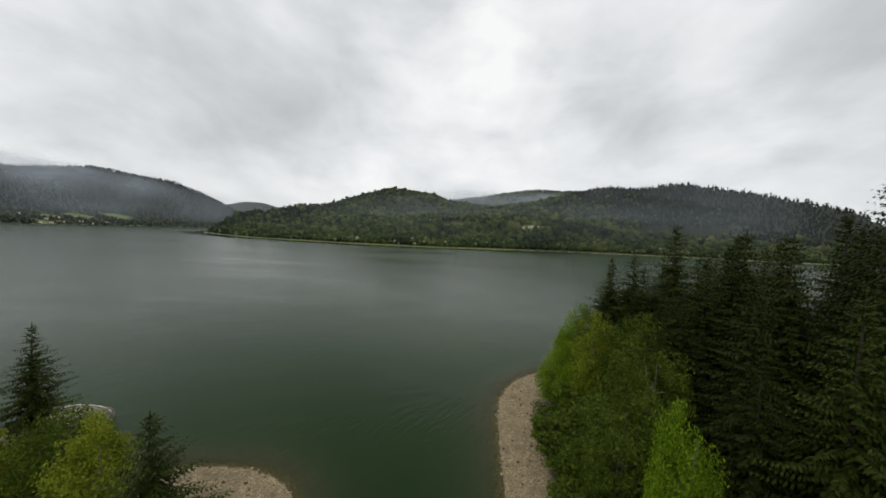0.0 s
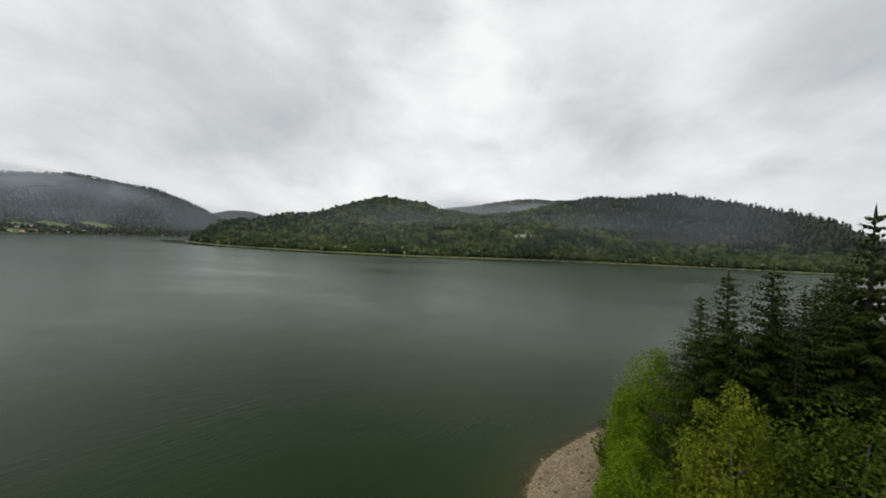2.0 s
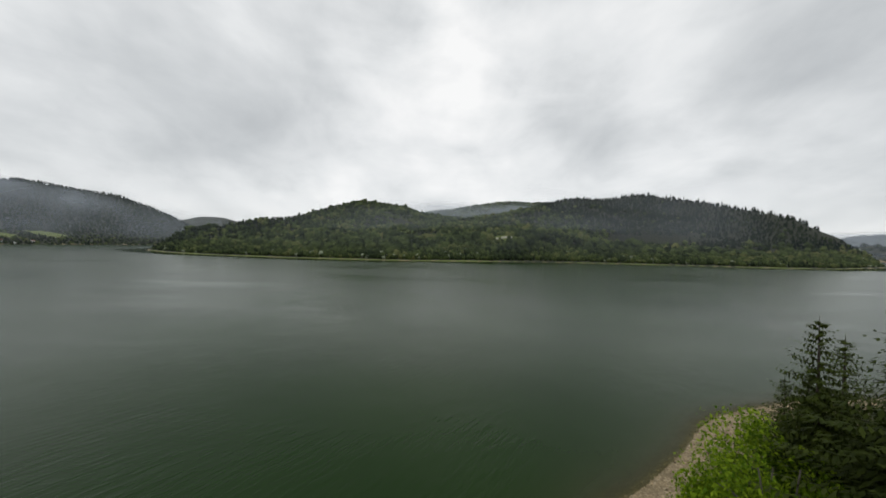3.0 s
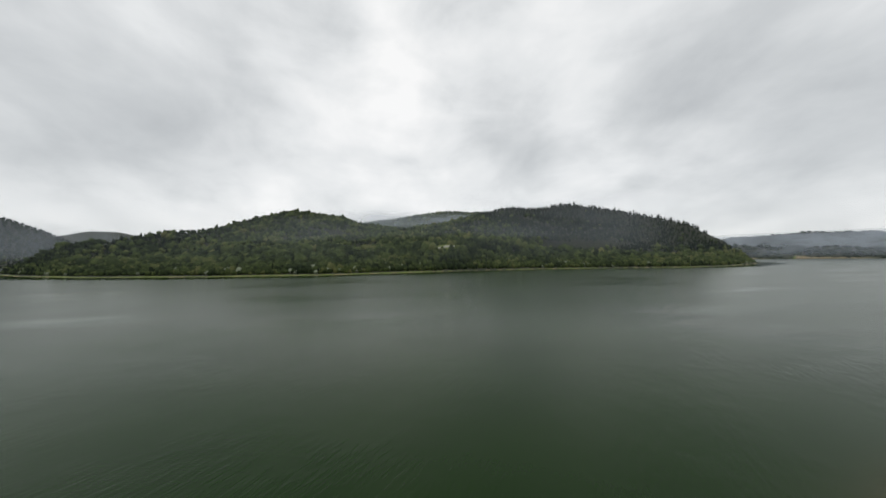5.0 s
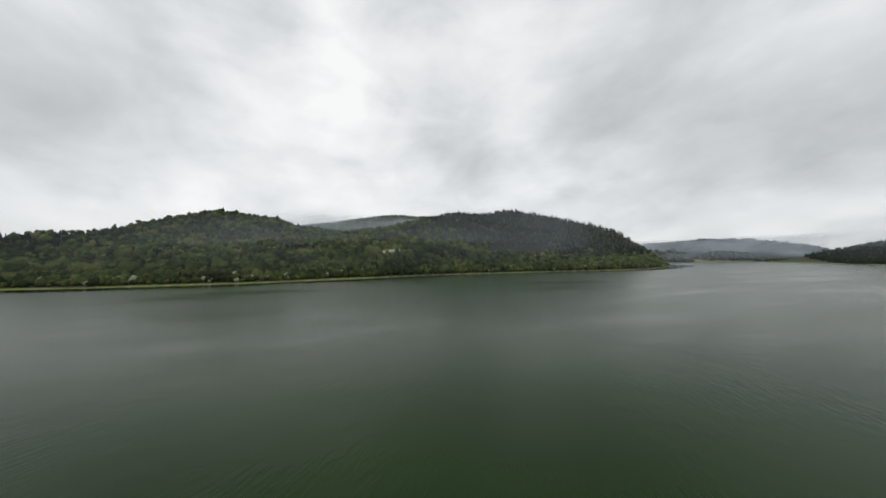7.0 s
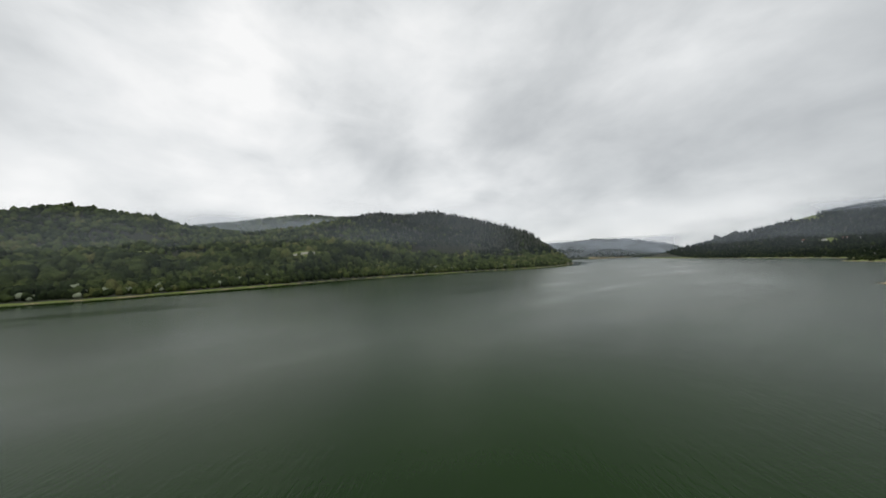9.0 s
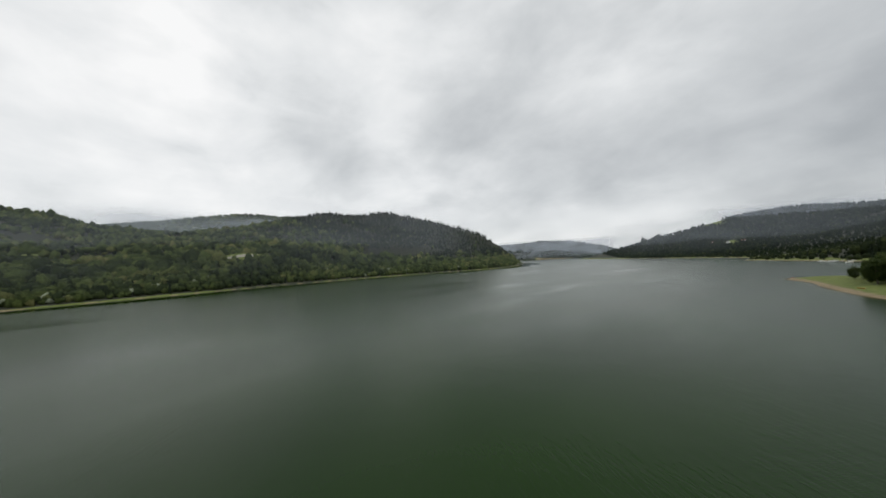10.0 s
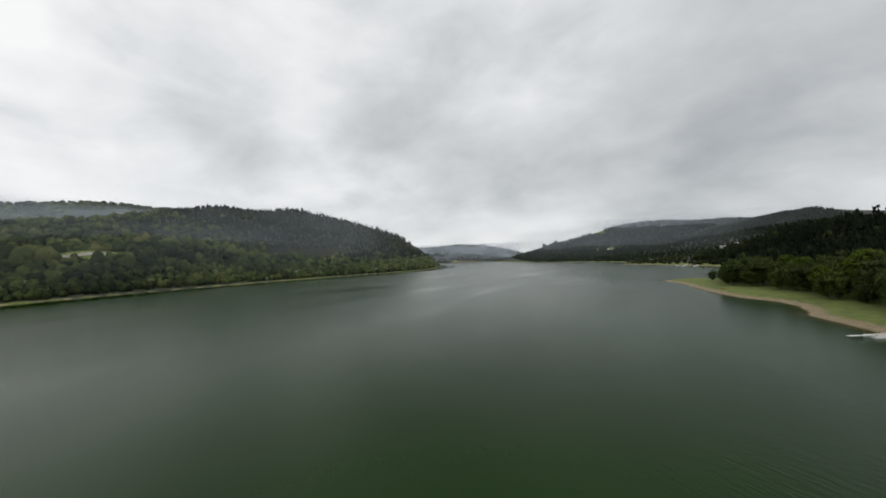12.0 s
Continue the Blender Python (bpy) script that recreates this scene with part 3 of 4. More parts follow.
def broadleaf(name, height, radius, seed, mat, leaves=9000, size=0.24, stems=1, skirt=0.12):
    """A leafy tree: forking trunk and limbs, and a crown of many leaf sprays in uneven clumps."""
    rng = np.random.default_rng(seed)
    thing = new(name)
    pieces, tips = [], []
    for s in range(stems):
        off = rng.uniform(-1, 1, 2) * (0.35 * radius if stems > 1 else 0.05)
        lean = rng.uniform(-0.12, 0.12, 2) * height
        trunk = [(off[0] * 0.4, off[1] * 0.4, -0.5), (off[0] * 0.7, off[1] * 0.7, height * 0.3), (off[0] + lean[0], off[1] + lean[1], height * 0.82)]
        r0 = 0.018 * height / math.sqrt(stems) + 0.03
        pieces.append(tube(trunk, [r0, r0 * 0.75, r0 * 0.25], 7))
        for _ in range(9 // stems + 3):
            u = rng.uniform(0.25, 0.9)
            b = np.array(trunk[1]) + (np.array(trunk[2]) - np.array(trunk[1])) * (u - 0.2)
            a = rng.uniform(0, 6.28)
            reach = radius * rng.uniform(0.55, 0.9) * math.sin(math.pi * min(0.95, 0.3 + 0.6 * u))
            e = b + np.array([math.cos(a) * reach, math.sin(a) * reach, reach * rng.uniform(0.2, 0.7)])
            m = (b + e) / 2 + np.array([0, 0, 0.12 * reach])
            pieces.append(tube([b, m, e], [r0 * 0.4, r0 * 0.26, r0 * 0.08], 5))
            tips.append(e)
    tv, tf = merge(pieces)
    part("trunk", mesh_from("trunk", tv, tf, M_BARK_GREY, True), M_BARK_GREY, thing)
    # clump centres fill an egg with bulges and gaps
    n = 85
    d = rng.normal(size=(n, 3))
    d /= np.linalg.norm(d, axis=1)[:, None]
    rad = rng.uniform(0.45, 1.0, n) ** 0.6
    mid, half = height * (0.5 + skirt * 0.5), height * (0.5 - skirt * 0.5)
    swell = 1 + 0.22 * np.sin(3 * np.arctan2(d[:, 1], d[:, 0]) + seed) * (1 - d[:, 2] ** 2)
    c = np.stack([d[:, 0] * rad * radius * 0.86 * swell, d[:, 1] * rad * radius * 0.86 * swell, mid + d[:, 2] * rad * half * 0.9], 1)
    low = c[:, 2] < mid
    c[low, :2] *= 0.93
    c = np.concatenate([c, np.array(tips)])
    pick = rng.integers(0, len(c), leaves)
    spread = rng.uniform(0.55, 1.15, len(c)) * 0.16 * (radius + height * 0.4)
    g = rng.normal(size=(leaves, 3))
    g /= np.linalg.norm(g, axis=1)[:, None]
    g *= (rng.random(leaves) ** 0.4)[:, None]
    p = c[pick] + g * spread[pick][:, None] * np.array([1, 1, 0.72])
    p[:, 2] = np.maximum(p[:, 2], 0.3)
    out = p - np.array([0, 0, mid * 0.8])
    out /= np.linalg.norm(out, axis=1)[:, None] + 1e-6
    nrm = out * 0.6 + rng.normal(size=(leaves, 3)) * 0.55 + np.array([0, 0, 0.55])
    nrm /= np.linalg.norm(nrm, axis=1)[:, None]
    t = np.cross(nrm, rng.normal(size=(leaves, 3)))
    t /= np.linalg.norm(t, axis=1)[:, None]
    b = np.cross(nrm, t)
    L = size * rng.uniform(0.6, 1.4, leaves)[:, None]
    quad = np.stack([p - t * L, p + b * L * 0.5, p + t * L, p - b * L * 0.5 - nrm * L * 0.2], 1).reshape(-1, 3)
    i = np.arange(leaves) * 4
    f = np.concatenate([np.stack([i, i + 1, i + 2], 1), np.stack([i, i + 2, i + 3], 1)])
    part("crown", mesh_from("crown", quad, f, mat), mat, thing)
    return thing


def plant(master, x, y, scale, turn, label, category, group, wide=None, sink=0.1):
    w = wide or scale
    ob = copy_thing(master, pose(x, y, ground_z(x, y) - sink, 0, 0, turn))
    ob.scale = (w, w, scale)
    return tagged(ob, label, category, group)


def remove(thing):
    for o in (*thing.children_recursive, thing):
        bpy.data.objects.remove(o)


def build_near_trees():
    rng = random.Random(11)
    # master trees, 10 m tall units are scaled on planting
    firs = [spruce(20, 5.6, 1), spruce(20, 5.0, 2), spruce(20, 6.2, 3)]
    leaf_a = broadleaf("broadleaf_tree", 12, 5.0, 21, M_LEAF, 24000, 0.13, 3, 0.0)
    leaf_b = broadleaf("broadleaf_tree", 12, 4.4, 22, M_LEAF_OLIVE, 21000, 0.13, 2, 0.0)
    leaf_c = broadleaf("broadleaf_tree", 14, 5.2, 23, M_LEAF_SOFT, 23000, 0.13, 2, 0.02)
    shrub = broadleaf("shrub", 4, 2.6, 24, M_LEAF_SOFT, 5000, 0.13, 4, 0.0)

    def fir(i, x, y, top, wide=1.0, label="tall dark green spruce on the near shore"):
        s = (top - ground_z(x, y)) / 20
        plant(firs[i % 3], x, y, s, rng.uniform(0, 360), label, "spruce", "spruces on the near shore", s * wide)

    def leafy(m, h, x, y, top, wide, label):
        s = (top - ground_z(x, y)) / h
        plant(m, x, y, s, rng.uniform(0, 360), label, "tree", "broadleaf trees on the near shore", s * wide)

    # the point right of the inlet
    for x, y, top, w in ((21.1, 52, 23.6, 0.96), (23.6, 51.2, 24.2, 0.93), (26.2, 53.4, 22.3, 0.91), (22.3, 48.1, 19.6, 0.75), (30.4, 57.9, 20.5, 0.77), (23.4, 57.6, 21.2, 0.7), (27.2, 59.3, 19.6, 0.75), (27.6, 63, 15.5, 0.68), (32.2, 65.3, 15.5, 0.68), (27, 48.5, 28.3, 0.84), (30.8, 54.3, 23.7, 0.8), (34, 58.9, 21.9, 0.78), (28.5, 52.9, 22.8, 0.79)):
        fir(int(x), x, y, top, w * 1.42)
    for x, y, top, w in ((30.4, 42.8, 27.4, 0.95), (34.5, 48.8, 27.4, 0.83), (25.8, 41.5, 24.6, 0.77), (27.6, 35.1, 26.9, 0.83), (34.9, 35.1, 32.2, 0.86), (22.6, 32.3, 23.3, 0.76), (27.2, 28.2, 26.5, 0.82), (22.1, 25.5, 23.3, 0.76),
                         (33.1, 29.6, 29.7, 0.84), (39.5, 42.4, 29.7, 0.84), (40.4, 34.2, 31, 0.85), (40.9, 50.6, 26.5, 0.82), (28.5, 21.8, 27.8, 0.83), (23, 18.6, 24.6, 0.77), (34.9, 23.2, 31, 0.85), 
                         (18.9, 19.5, 18.2, 0.66), (29.5, 14.9, 29.2, 0.84), (39.5, 55.2, 24.6, 0.81), (23.5, 44.2, 21, 0.69), (22.1, 39.2, 21.4, 0.7), (19.8, 28.2, 19.1, 0.67), (30.8, 32.3, 27.4, 0.83), (36.8, 45.6, 27.4, 0.83),
                         (36, 57, 24.5, 0.85), (41, 62, 24, 0.85), (46, 58, 26, 0.85), (47, 48, 28.5, 0.85), (37, 52.5, 26, 0.85), (32.5, 47.5, 26, 0.85), (45, 66, 23, 0.85), (49, 40, 30, 0.85), (37, 39, 27, 0.9), (43.5, 44.5, 28, 0.9)):
        fir(int(x * 3 + y), x, y, top, w * 1.48)
    leafy(leaf_a, 12, 19.9, 57.0, 16.4, 0.66, "bright fresh green broadleaf tree leaning over the pebbles")
    leafy(leaf_b, 12, 16.9, 46.4, 17.6, 0.5, "yellow-green broadleaf tree by the spruces")
    leafy(leaf_a, 12, 17.4, 56.6, 11.6, 0.62, "low bright green tree at the edge of the beach")
    leafy(leaf_a, 12, 14.5, 50.6, 11.2, 0.70, "low bright green tree over the pebbles")
    fir(2, 21.6, 39.8, 20.8, 1.05, "broad mid-green spruce with drooping boughs")
    leafy(leaf_c, 14, 20.6, 42.4, 19.2, 0.66, "tall soft green broadleaf tree before the spruces")
    leafy(leaf_c, 14, 17.6, 35.6, 18.0, 0.62, "soft green broadleaf tree on the slope")
    leafy(leaf_c, 14, 13.9, 32.5, 14.4, 0.76, "mid-green broadleaf tree above the beach")
    leafy(leaf_a, 12, 14.2, 26.4, 17.2, 0.31, "bright green broadleaf tree on the slope")
    leafy(leaf_b, 12, 13, 21.8, 13.7, 0.62, "olive green broadleaf tree on the slope")
    leafy(leaf_c, 14, 23.5, 61.4, 11.5, 0.6, "rounded green tree at the tip of the point")
    for x, y, top in ((12.8, 38.7, 6.5), (12.5, 44.2, 6.1), (11.9, 33.2, 6), (19, 60.1, 6.5), (15.1, 42.8, 7.4), (18.1, 42.6, 9.6), (14.4, 36.4, 7.8), (12.2, 28.2, 6.5)):
        s = (top - ground_z(x, y)) / 4
        plant(shrub, x, y, s, rng.uniform(0, 360), "leafy green shrub at the top of the beach", "shrub", "shrubs along the beach")
    # the point left of the inlet
    for x, y, top, w in ((-38.4, 32.6, 15.9, 1.0), (-15.8, 22.8, 15.2, 1.5), (-42.3, 30.2, 14.3, 1.0), (-45, 25.8, 17.1, 1.0), (-32.9, 22.5, 12.7, 1.0), (-28, 20.3, 11.6, 1.0)):
        fir(int(-x), x, y, top, w, "young dark green spruce above the pebble tongue")
    leafy(leaf_c, 14, -28.0, 27.8, 12.6, 0.7, "bright green young tree between the spruces")
    leafy(leaf_b, 12, -36.2, 28, 8.8, 1.0, "yellow-green young tree between the spruces")
    leafy(leaf_b, 12, -23.0, 25.4, 13.2, 0.6, "yellow-green tree above the beach")
    for m in firs + [leaf_a, leaf_b, leaf_c, shrub]:
        remove(m)


def build_spit_trees():
    rng = random.Random(4)
    a = broadleaf("broadleaf_tree", 16, 6.0, 31, M_LEAF_SPIT, 6500, 0.42, 2, 0.02)
    b = broadleaf("broadleaf_tree", 16, 5.4, 32, M_LEAF_DARK, 6000, 0.42, 2, 0.02)
    c = broadleaf("broadleaf_tree", 16, 6.6, 33, M_LEAF_SPIT, 7000, 0.44, 3, 0.0)
    edge = [(344, 98), (338, 92), (328, 95), (318, 92), (311, 94), (305, 86), (297, 85), (291, 79), (283, 82), (275, 76), (267, 75), (259, 73), (250, 75), (242, 74), (233, 73), (226, 71), (217, 74), (208, 72), (200, 70),
            (334, 84), (322, 82), (312, 78), (300, 74), (288, 70), (276, 66), (262, 64), (248, 64), (236, 62), (222, 61), (208, 60), (345, 86), (192, 68), (182, 66), (172, 68), (352, 78), (340, 70)]
    for i, (x, y) in enumerate(edge):
        h = (rng.uniform(9, 19) if i < 19 else rng.uniform(15, 22)) if i > 1 else rng.uniform(8, 10)
        m = (a, b, c, a, c)[rng.randrange(5)]
        plant(m, x + rng.uniform(-2, 2), y + rng.uniform(-2, 2), h / 16, rng.uniform(0, 360), "rounded green broadleaf tree behind the grassy spit", "tree", "trees behind the spit", h / 16 * rng.uniform(0.85, 1.1))
    for m in (a, b, c):
        remove(m)


build_near_trees()
build_spit_trees()


# ---- small things ----
M_WHITE, M_ROOF, M_TILE = plain("white_wall_paint", (0.72, 0.71, 0.68), 0.7), plain("grey_sheet_roof", (0.28, 0.27, 0.27), 0.5), plain("red_brown_roof", (0.30, 0.13, 0.09), 0.8)
M_GLASS_DARK = plain("dark_window_glass", (0.03, 0.035, 0.04), 0.1, 0.0, 1.0, 0.1, 0.0)
M_WOOD, M_DECK = plain("weathered_wood", (0.20, 0.16, 0.12), 0.85, 0, 14, 0.4), plain("pale_deck_boards", (0.45, 0.42, 0.38), 0.8, 0, 10, 0.3)
M_CANVAS, M_HULL, M_KAYAK = plain("stained_canvas", (0.20, 0.17, 0.115), 0.85, 0, 2.5, 0.4), plain("white_boat_paint", (0.78, 0.78, 0.76), 0.35), plain("ochre_hull", (0.42, 0.24, 0.06), 0.4)
M_TRIM_LILAC, M_DRUM, M_CONCRETE = plain("pale_canvas_edge", (0.34, 0.31, 0.32), 0.8, 0, 3, 0.25), plain("dark_float_drum", (0.05, 0.05, 0.055), 0.5), plain("pale_concrete", (0.50, 0.47, 0.42), 0.9, 0, 1.5, 0.25)
M_STONE = foliage("beach_stone", (0.09, 0.068, 0.04), (0.43, 0.34, 0.205), 0.0, 0.0, 0.9)


def at(thing, x, y, z, turn=0.0):
    thing.matrix_basis = pose(x, y, z, 0, 0, turn)
    return thing


def house(wide, deep, tall, roof, roof_mat, label):
    thing = new("house")
    bm = box(bmesh.new(), (wide, deep, tall + 3), (0, 0, tall / 2 - 1.5))
    for sx in (-1, 1):
        g = [bm.verts.new((sx * wide / 2, -deep / 2, tall)), bm.verts.new((sx * wide / 2, deep / 2, tall)), bm.verts.new((sx * wide / 2, 0, tall + roof))]
        bm.faces.new(g)
    part("wall", bm, M_WHITE, thing)
    bm = bmesh.new()
    slope = math.atan2(roof, deep / 2)
    length = math.hypot(roof, deep / 2) + 0.6
    for sy in (-1, 1):
        m = Matrix.Translation((0, sy * deep / 4 * 1.08, tall + roof / 2 - 0.05)) @ Matrix.Rotation(-sy * slope, 4, "X") @ Matrix.Diagonal((wide + 1.0, length, 0.18, 1))
        bmesh.ops.create_cube(bm, size=1, matrix=m)
    r = part("roof", bm, roof_mat, thing)
    part("chimney", box(bmesh.new(), (0.7, 0.7, 1.6), (wide * 0.2, deep * 0.12, tall + roof)), M_TILE, r)
    for sy in (-1, 1):
        for k in range(3):
            w = part("window", box(bmesh.new(), (1.3, 0.12, 1.4), ((k - 1) * wide * 0.3, sy * (deep / 2 + 0.03), tall * 0.6)), M_GLASS_DARK, thing)
            part("sill", box(bmesh.new(), (1.6, 0.18, 0.1), ((k - 1) * wide * 0.3, sy * (deep / 2 + 0.09), tall * 0.6 - 0.76)), M_WOOD, w)
    part("door", box(bmesh.new(), (1.1, 0.12, 2.1), (-wide * 0.15, -deep / 2 - 0.05, 1.05)), M_WOOD, thing)
    return tagged(thing, label, "house")


def build_houses():
    a = house(13, 9, 4.6, 3.4, M_ROOF, "white house with a grey gabled roof on a hillside meadow")
    b = house(15, 10, 6.0, 3.8, M_TILE, "white house with a red-brown gabled roof")
    spots = [(a, -1690, 1110, 20), (b, -1700, 1150, 60), (a, -1725, 1190, 80), (b, -1735, 1215, 95), (a, -1760, 1175, 70), (b, -1770, 1300, 85), (a, -1748, 1330, 100), (b, -1800, 1240, 70), (a, -1820, 1130, 50), (b, -1795, 1420, 90),
             (a, 930, -22, 75), (a, 938, -45, 85), (a, 1745, 165, 60), (b, 1752, 195, 70), (a, 1748, 240, 65), (b, 1755, 285, 60), (a, 452, 748, 12)]
    for m, x, y, turn in spots:
        ob = copy_thing(m, pose(x, y, ground_z(x, y) + 0.6, 0, 0, turn))
        ob.scale = (0.75, 0.75, 0.8)
        tagged(ob, group="scattered houses round the lake")
    remove(a)
    remove(b)
    # the long pale embankment in the clearing above the north shore
    wall = new("embankment")
    for k in range(9):
        x = 139 + 5.2 * k
        part("panel", box(bmesh.new(), (5.1, 0.8, 4.4), (x, 800 - 0.3 * k, ground_z(x, 800) + 1.7), -0.05, 0.05), M_CONCRETE, wall)
    tagged(wall, "long pale concrete embankment in a hillside clearing", "retaining wall")


def boat_hull(length, beam, depth, mat, label, name="rowing_boat", seats=2):
    """An open hull, pointed at the bow, with a rim and thwarts."""
    thing = new(name)
    n, m = 13, 9
    v, f = [], []
    for skin in (0, 1):
        for i in range(n):
            u = i / (n - 1)
            w = beam / 2 * (1 - abs(2 * u - 0.85) ** 2.6 / 1.5) * (1 if u < 0.98 else 0.15)
            w = max(w, 0.03) - 0.03 * skin
            for j in range(m):
                a = math.pi * j / (m - 1)
                v.append(((u - 0.5) * length, -math.cos(a) * w, depth * (1 - math.sin(a) ** 0.7) + 0.18 * depth * (2 * u - 1) ** 2 + 0.03 * skin))
    for skin in (0, 1):
        for i in range(n - 1):
            for j in range(m - 1):
                o = skin * n * m + i * m + j
                q = (o, o + 1, o + m + 1, o + m)
                f.append(q if skin else q[::-1])
    part("hull", mesh_from("hull", v, f, mat, True), mat, thing)
    for k in range(seats):
        part("thwart", box(bmesh.new(), (0.22, beam * 0.8, 0.03), ((k - (seats - 1) / 2) * length * 0.28, 0, depth * 0.72)), M_DECK, thing)
    return tagged(thing, label, "boat")


def build_boathouse():
    """The canvas-roofed float by the pebble tongue."""
    thing = new("covered_pontoon")
    part("deck", box(bmesh.new(), (5.8, 8.0, 0.22), (0, 0, 0.45), 0, 0.03), M_DECK, thing)
    for k in range(3):
        for sx in (-1, 1):
            bm = bmesh.new()
            bmesh.ops.create_cone(bm, cap_ends=True, segments=14, radius1=0.32, radius2=0.32, depth=7.6, matrix=Matrix.Translation((sx * (2.4 - 1.1 * k), 0, 0.06)) @ Matrix.Rotation(math.pi / 2, 4, "X"))
            part("float_drum", bm, M_DRUM, thing)
    # barrel canvas with a hanging edge
    v, f, n, m = [], [], 13, 9
    for i in range(n):
        a = math.pi * i / (n - 1)
        for j in range(m):
            y = (j / (m - 1) - 0.5) * 8.2
            end = 1 - 0.28 * max(0, abs(j / (m - 1) - 0.5) * 2 - 0.7) / 0.3
            sag = 0.06 * math.sin(math.pi * (j % 2))
            v.append((-3.05 * math.cos(a), y, 1.55 + (0.95 * math.sin(a) - sag) * end))
    for i in range(n - 1):
        for j in range(m - 1):
            o = i * m + j
            f.append((o, o + 1, o + m + 1, o + m))
    c = part("canvas_roof", mesh_from("canvas_roof", v, f, M_CANVAS, True), M_CANVAS, thing, "sagging stained canvas roof")
    mod = c.modifiers.new("thick", "SOLIDIFY")
    mod.thickness = 0.05
    for sx in (-1, 1):
        part("valance", box(bmesh.new(), (0.07, 8.2, 0.75), (sx * 3.06, 0, 1.2), 0, 0.02), M_TRIM_LILAC, thing, "pale hanging canvas edge")
    for j in range(5):
        pts = [(-3.08 * math.cos(math.pi * i / 10), -3.6 + 1.8 * j, 1.6 + 0.98 * math.sin(math.pi * i / 10)) for i in range(11)]
        tv, tf = tube(pts, [0.045] * 11, 6)
        part("rib", mesh_from("rib", tv, tf, M_HULL, True), M_HULL, thing)
    for sx in (-1, 1):
        for j in range(4):
            part("post", box(bmesh.new(), (0.1, 0.1, 1.4), (sx * 2.85, -3.6 + 2.4 * j, 1.2)), M_WOOD, thing)
    tagged(at(thing, -44.7, 37.9, 0.0, 8), "floating pontoon with a stained canvas roof on ribs", "pontoon")
    walkway = new("floating_walkway")
    for j in range(16):
        part("board", box(bmesh.new(), (0.28, 2.0, 0.05), (-2.4 + 0.31 * j, 0, 0.42)), M_DECK, walkway)
    for sy in (-1, 1):
        part("beam", box(bmesh.new(), (5.1, 0.14, 0.4), (0, sy * 0.85, 0.2)), M_WOOD, walkway)
    tagged(at(walkway, -49.2, 40.2, 0.0, 4), "pale plank walkway floating beside the pontoon", "jetty")
    boat = boat_hull(3.2, 0.7, 0.38, M_HULL, "narrow white rowing boat moored by the pontoon")
    at(boat, -40.2, 39.2, -0.08, 84)


def build_jetty():
    thing = new("floating_jetty")
    part("gangway", box(bmesh.new(), (5.6, 0.7, 0.14), (-6.2, 0, 0.62), 0, 0.02), M_HULL, thing)
    part("hull", box(bmesh.new(), (9.0, 2.6, 0.75), (1.0, 0, 0.2), 0, 0.12), M_HULL, thing)
    for k in range(22):
        part("board", box(bmesh.new(), (0.36, 2.4, 0.05), (-3.2 + 0.4 * k, 0, 0.605)), M_DECK, thing)
    for sx in (-3.0, 1.0, 5.0):
        for sy in (-1, 1):
            part("bollard", box(bmesh.new(), (0.14, 0.14, 0.6), (sx, sy * 1.2, 0.9), 0, 0.02), M_WOOD, thing)
    tagged(at(thing, 175.4, 93.0, 0.05, -59), "white floating jetty with a narrow gangway", "jetty")


def build_boats():
    kayak = boat_hull(3.8, 0.85, 0.4, M_KAYAK, "ochre rowing boat pulled up on the spit", "rowing_boat")
    at(kayak, 290.5, 102.5, ground_z(290.5, 102.5) + 0.02, 35)
    b = boat_hull(6.2, 2.1, 0.9, M_HULL, "white motor boat moored at the far cape", "motor_boat", 3)
    part("cabin", box(bmesh.new(), (2.0, 1.5, 0.9), (0.3, 0, 0.95), 0, 0.12), M_HULL, b)
    part("windscreen", box(bmesh.new(), (0.1, 1.3, 0.5), (1.35, 0, 1.15)), M_GLASS_DARK, b)
    for i, (x, y) in enumerate(((686, 84), (668, 78), (697, 72), (708, 64), (722, 60), (690, 58), (640, 66))):
        c = copy_thing(b, pose(x, y, -0.15, 0, 0, 30 + 47 * i))
        c.scale = (1.35, 1.35, 1.5)
        c["group"] = "boats moored at the cape"
    remove(b)
    post = new("mooring_post")
    tv, tf = tube([(0, 0, -0.5), (0.03, 0, 0.6), (0.0, 0.04, 1.3)], [0.16, 0.15, 0.13], 9)
    part("stake", mesh_from("stake", tv, tf, M_TILE, True), M_TILE, post)
    tagged(at(post, 371, 122.5, ground_z(371, 122.5)), "short reddish wooden mooring post at the spit's tip", "post")


def build_stones():
    rng = np.random.default_rng(9)
    x, y = rng.uniform(-34, 74, 40000), rng.uniform(14, 96, 40000)
    h, d, _ = land(x, y)
    ok = (d > -0.6) & (d < 8.5 * rng.random(x.size) + 1.0)
    x, y, h = x[ok], y[ok], h[ok]
    r = 0.045 + 0.16 * rng.random(x.size) ** 4
    v, f = scatter(ball_template(1), x, y, h + r * 0.15, r, r * 0.6, 0.2, rng)
    tagged(new("pebbles", mesh_from("pebbles", v, f, M_STONE)), "brown and grey pebbles strewn over the beach", "pebbles", kind="stuff")


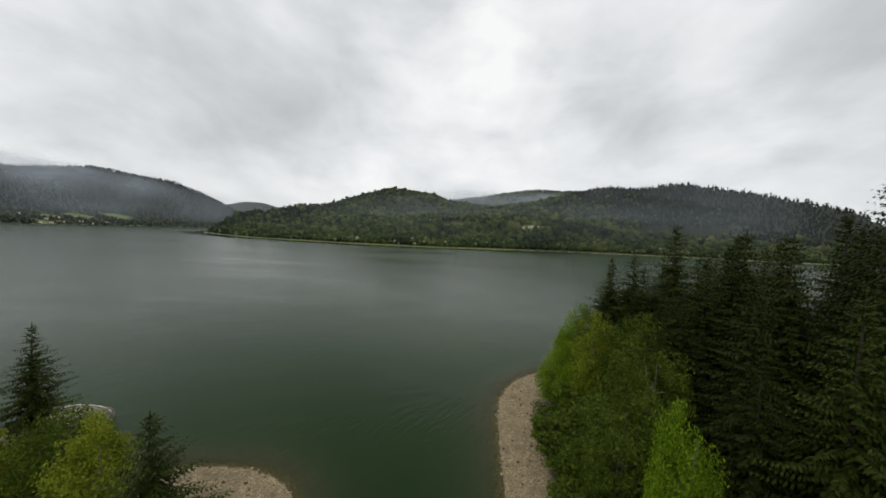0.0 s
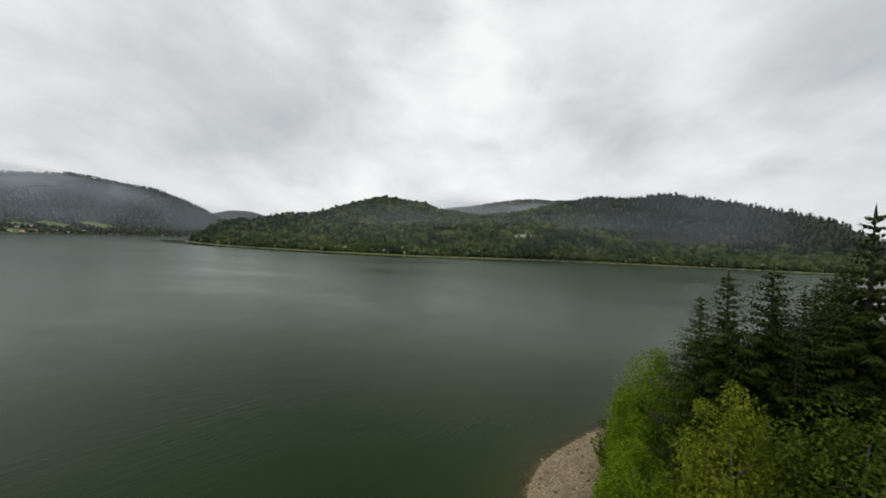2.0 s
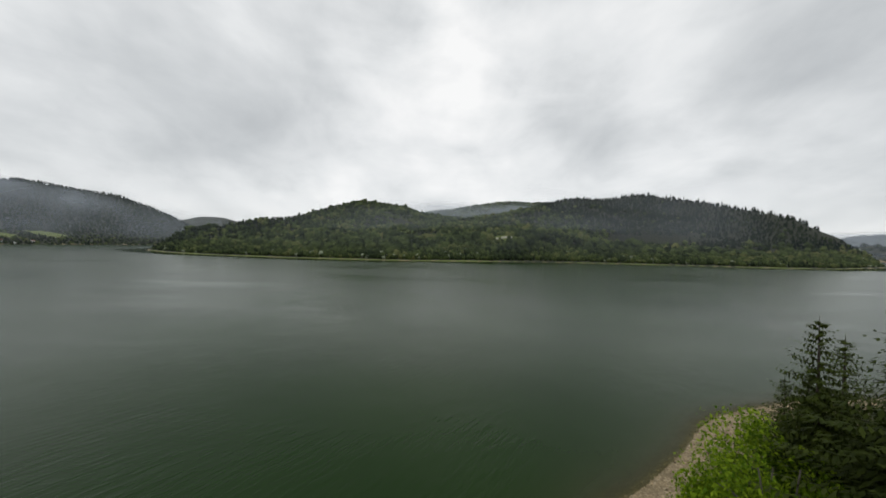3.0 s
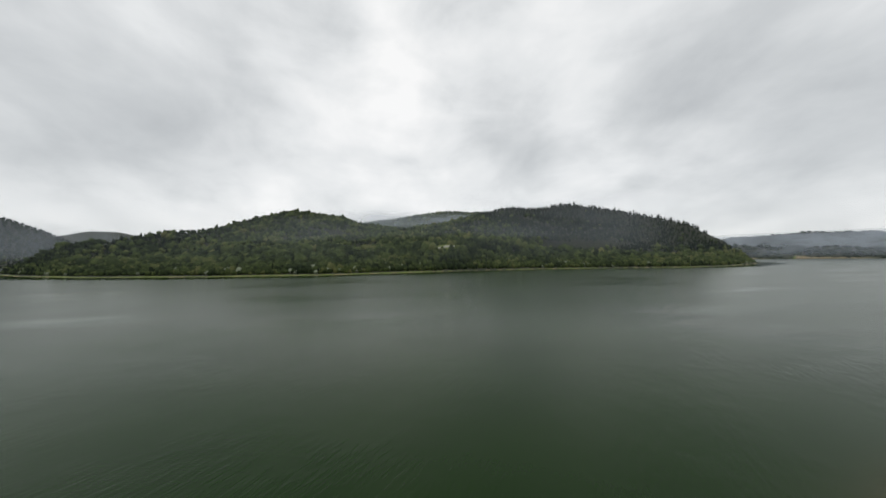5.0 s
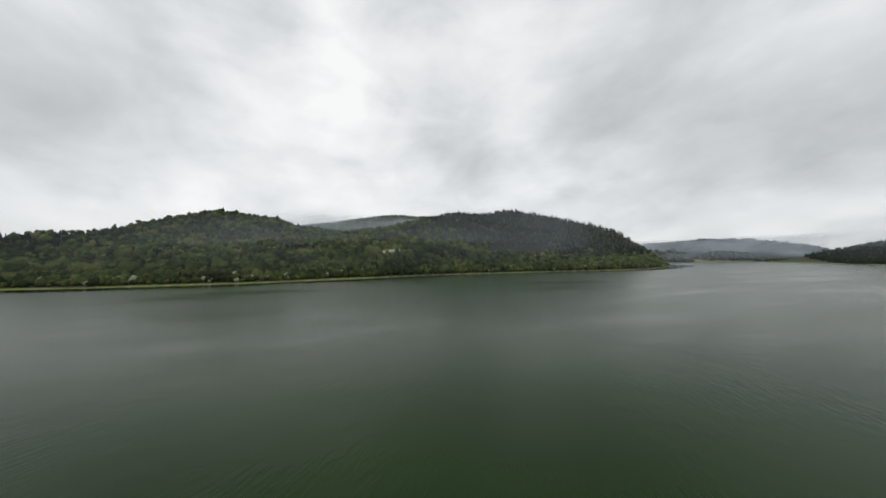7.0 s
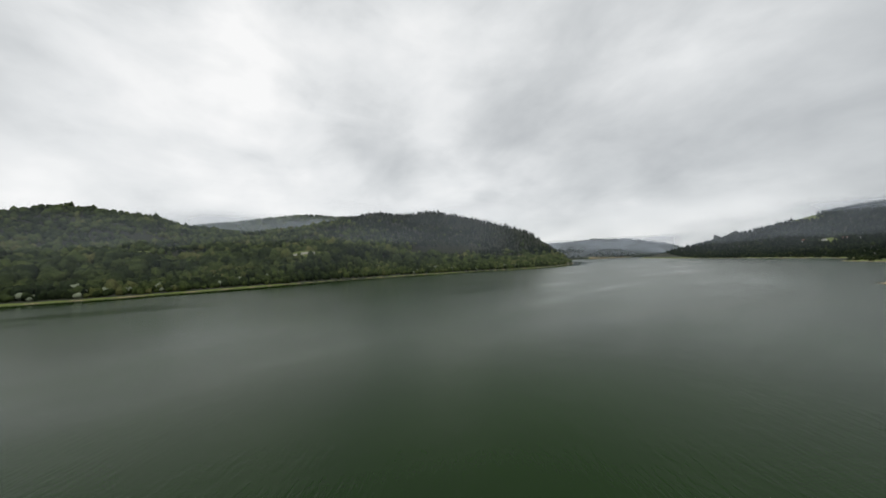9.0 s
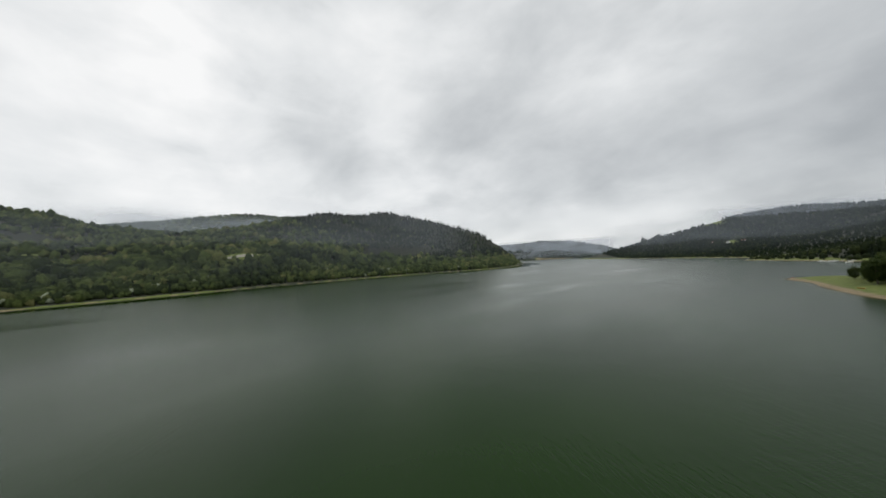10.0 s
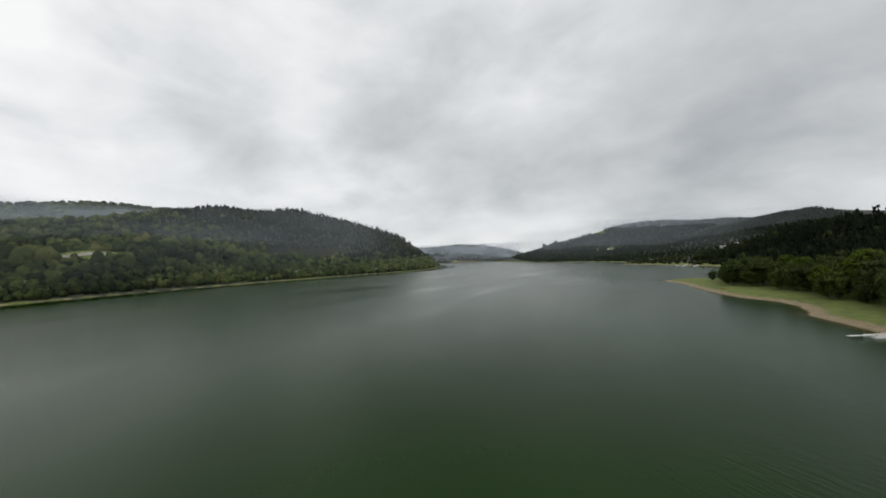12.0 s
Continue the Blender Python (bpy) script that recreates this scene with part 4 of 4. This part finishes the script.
# ---- thin sheets before the hills: mist, and stand-ins for air haze ----
def mist_haze_material():
    """Mist and air haze as a pale bluish see-through sheet, torn by slow noise; how thick it hangs is stored with the
    mesh.
    """
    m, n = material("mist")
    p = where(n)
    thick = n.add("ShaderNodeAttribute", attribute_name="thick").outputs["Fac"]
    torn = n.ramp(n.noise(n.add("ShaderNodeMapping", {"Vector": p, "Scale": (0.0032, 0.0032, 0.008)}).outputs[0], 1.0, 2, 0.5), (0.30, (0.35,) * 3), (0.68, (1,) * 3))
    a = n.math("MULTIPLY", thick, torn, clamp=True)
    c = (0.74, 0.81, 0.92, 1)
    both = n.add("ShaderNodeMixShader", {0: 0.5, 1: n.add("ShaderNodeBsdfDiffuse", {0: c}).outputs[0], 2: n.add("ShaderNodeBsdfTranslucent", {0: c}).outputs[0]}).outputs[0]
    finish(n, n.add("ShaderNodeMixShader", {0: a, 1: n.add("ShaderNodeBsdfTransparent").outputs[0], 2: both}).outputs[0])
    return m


M_MIST_HAZE = mist_haze_material()


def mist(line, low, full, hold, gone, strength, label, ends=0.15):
    """A hanging sheet along a line, added to veil what lies behind with mist and haze: it thickens from low to full,
    holds, and is gone at the top and at both ends.
    """
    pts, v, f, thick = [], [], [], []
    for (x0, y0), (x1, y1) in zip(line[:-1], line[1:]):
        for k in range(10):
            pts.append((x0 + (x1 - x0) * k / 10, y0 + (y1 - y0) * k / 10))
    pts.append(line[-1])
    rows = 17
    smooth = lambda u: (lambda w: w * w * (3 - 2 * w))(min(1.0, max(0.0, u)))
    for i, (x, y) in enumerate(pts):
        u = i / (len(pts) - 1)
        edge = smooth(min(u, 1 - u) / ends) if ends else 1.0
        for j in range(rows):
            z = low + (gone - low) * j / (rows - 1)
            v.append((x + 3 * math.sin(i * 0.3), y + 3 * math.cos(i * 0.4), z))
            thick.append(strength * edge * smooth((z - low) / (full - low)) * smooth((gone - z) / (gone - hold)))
    for i in range(len(pts) - 1):
        for j in range(rows - 1):
            o = i * rows + j
            f.append((o, o + rows, o + rows + 1, o + 1))
    me = mesh_from("mist_bank", v, f, M_MIST_HAZE, True)
    attribute(me, "thick", thick)
    tagged(new("mist_bank", me), label, "mist", kind="structure")


def build_mist_haze():
    # haze of the far air is added as sheets; saddle and hilltop ones are mist
    mist([(-1330, -400), (-1440, 600), (-1560, 1050), (-1650, 1400), (-1760, 1900), (-1850, 2400), (-1950, 3000), (-1900, 3600)], 2, 90, 200, 262, 0.28, "thin grey sheet standing in for air haze before the western mountain")
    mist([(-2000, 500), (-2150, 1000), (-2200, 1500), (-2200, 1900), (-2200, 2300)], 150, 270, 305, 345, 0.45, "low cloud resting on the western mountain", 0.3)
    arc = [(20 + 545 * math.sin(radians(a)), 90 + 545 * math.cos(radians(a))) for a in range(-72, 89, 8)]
    mist(arc, 1, 40, 62, 108, 0.085, "faint sheet standing in for air haze before the northern hills", 0.1)
    mist([(-650, 1230), (-300, 1250), (100, 1260), (420, 1200), (640, 1080), (900, 1050), (1150, 1040)], 30, 110, 165, 212, 0.11, "faint sheet standing in for air haze before the upper slopes", 0.2)
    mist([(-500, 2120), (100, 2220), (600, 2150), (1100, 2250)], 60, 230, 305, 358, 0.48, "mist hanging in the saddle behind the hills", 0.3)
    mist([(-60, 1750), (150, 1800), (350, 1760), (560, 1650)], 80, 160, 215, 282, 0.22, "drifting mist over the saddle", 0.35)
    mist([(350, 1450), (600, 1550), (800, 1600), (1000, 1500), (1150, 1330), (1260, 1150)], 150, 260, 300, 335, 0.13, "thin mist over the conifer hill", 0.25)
    mist([(2180, 2270), (2600, 1600), (2960, 1020)], 1, 40, 135, 182, 0.40, "blue-grey sheet standing in for air haze at the end of the lake", 0.1)
    mist([(2750, 2850), (3250, 2000), (3750, 1150)], 2, 60, 188, 216, 0.55, "grey sheet standing in for air haze before the last hills", 0.15)
    mist([(2000, 900), (1940, 640), (1860, 420), (1780, 150), (1700, -200), (1600, -700)], 20, 90, 150, 192, 0.22, "sheet standing in for air haze before the eastern mountain", 0.2)
    mist([(1560, 640), (1380, 380), (1200, 120), (1050, -160)], 4, 50, 110, 160, 0.13, "faint sheet standing in for air haze before the eastern slopes", 0.2)
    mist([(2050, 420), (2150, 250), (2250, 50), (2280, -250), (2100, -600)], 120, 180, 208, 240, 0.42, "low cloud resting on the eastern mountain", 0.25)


build_houses()
build_boathouse()
build_jetty()
build_boats()
build_stones()
build_mist_haze()
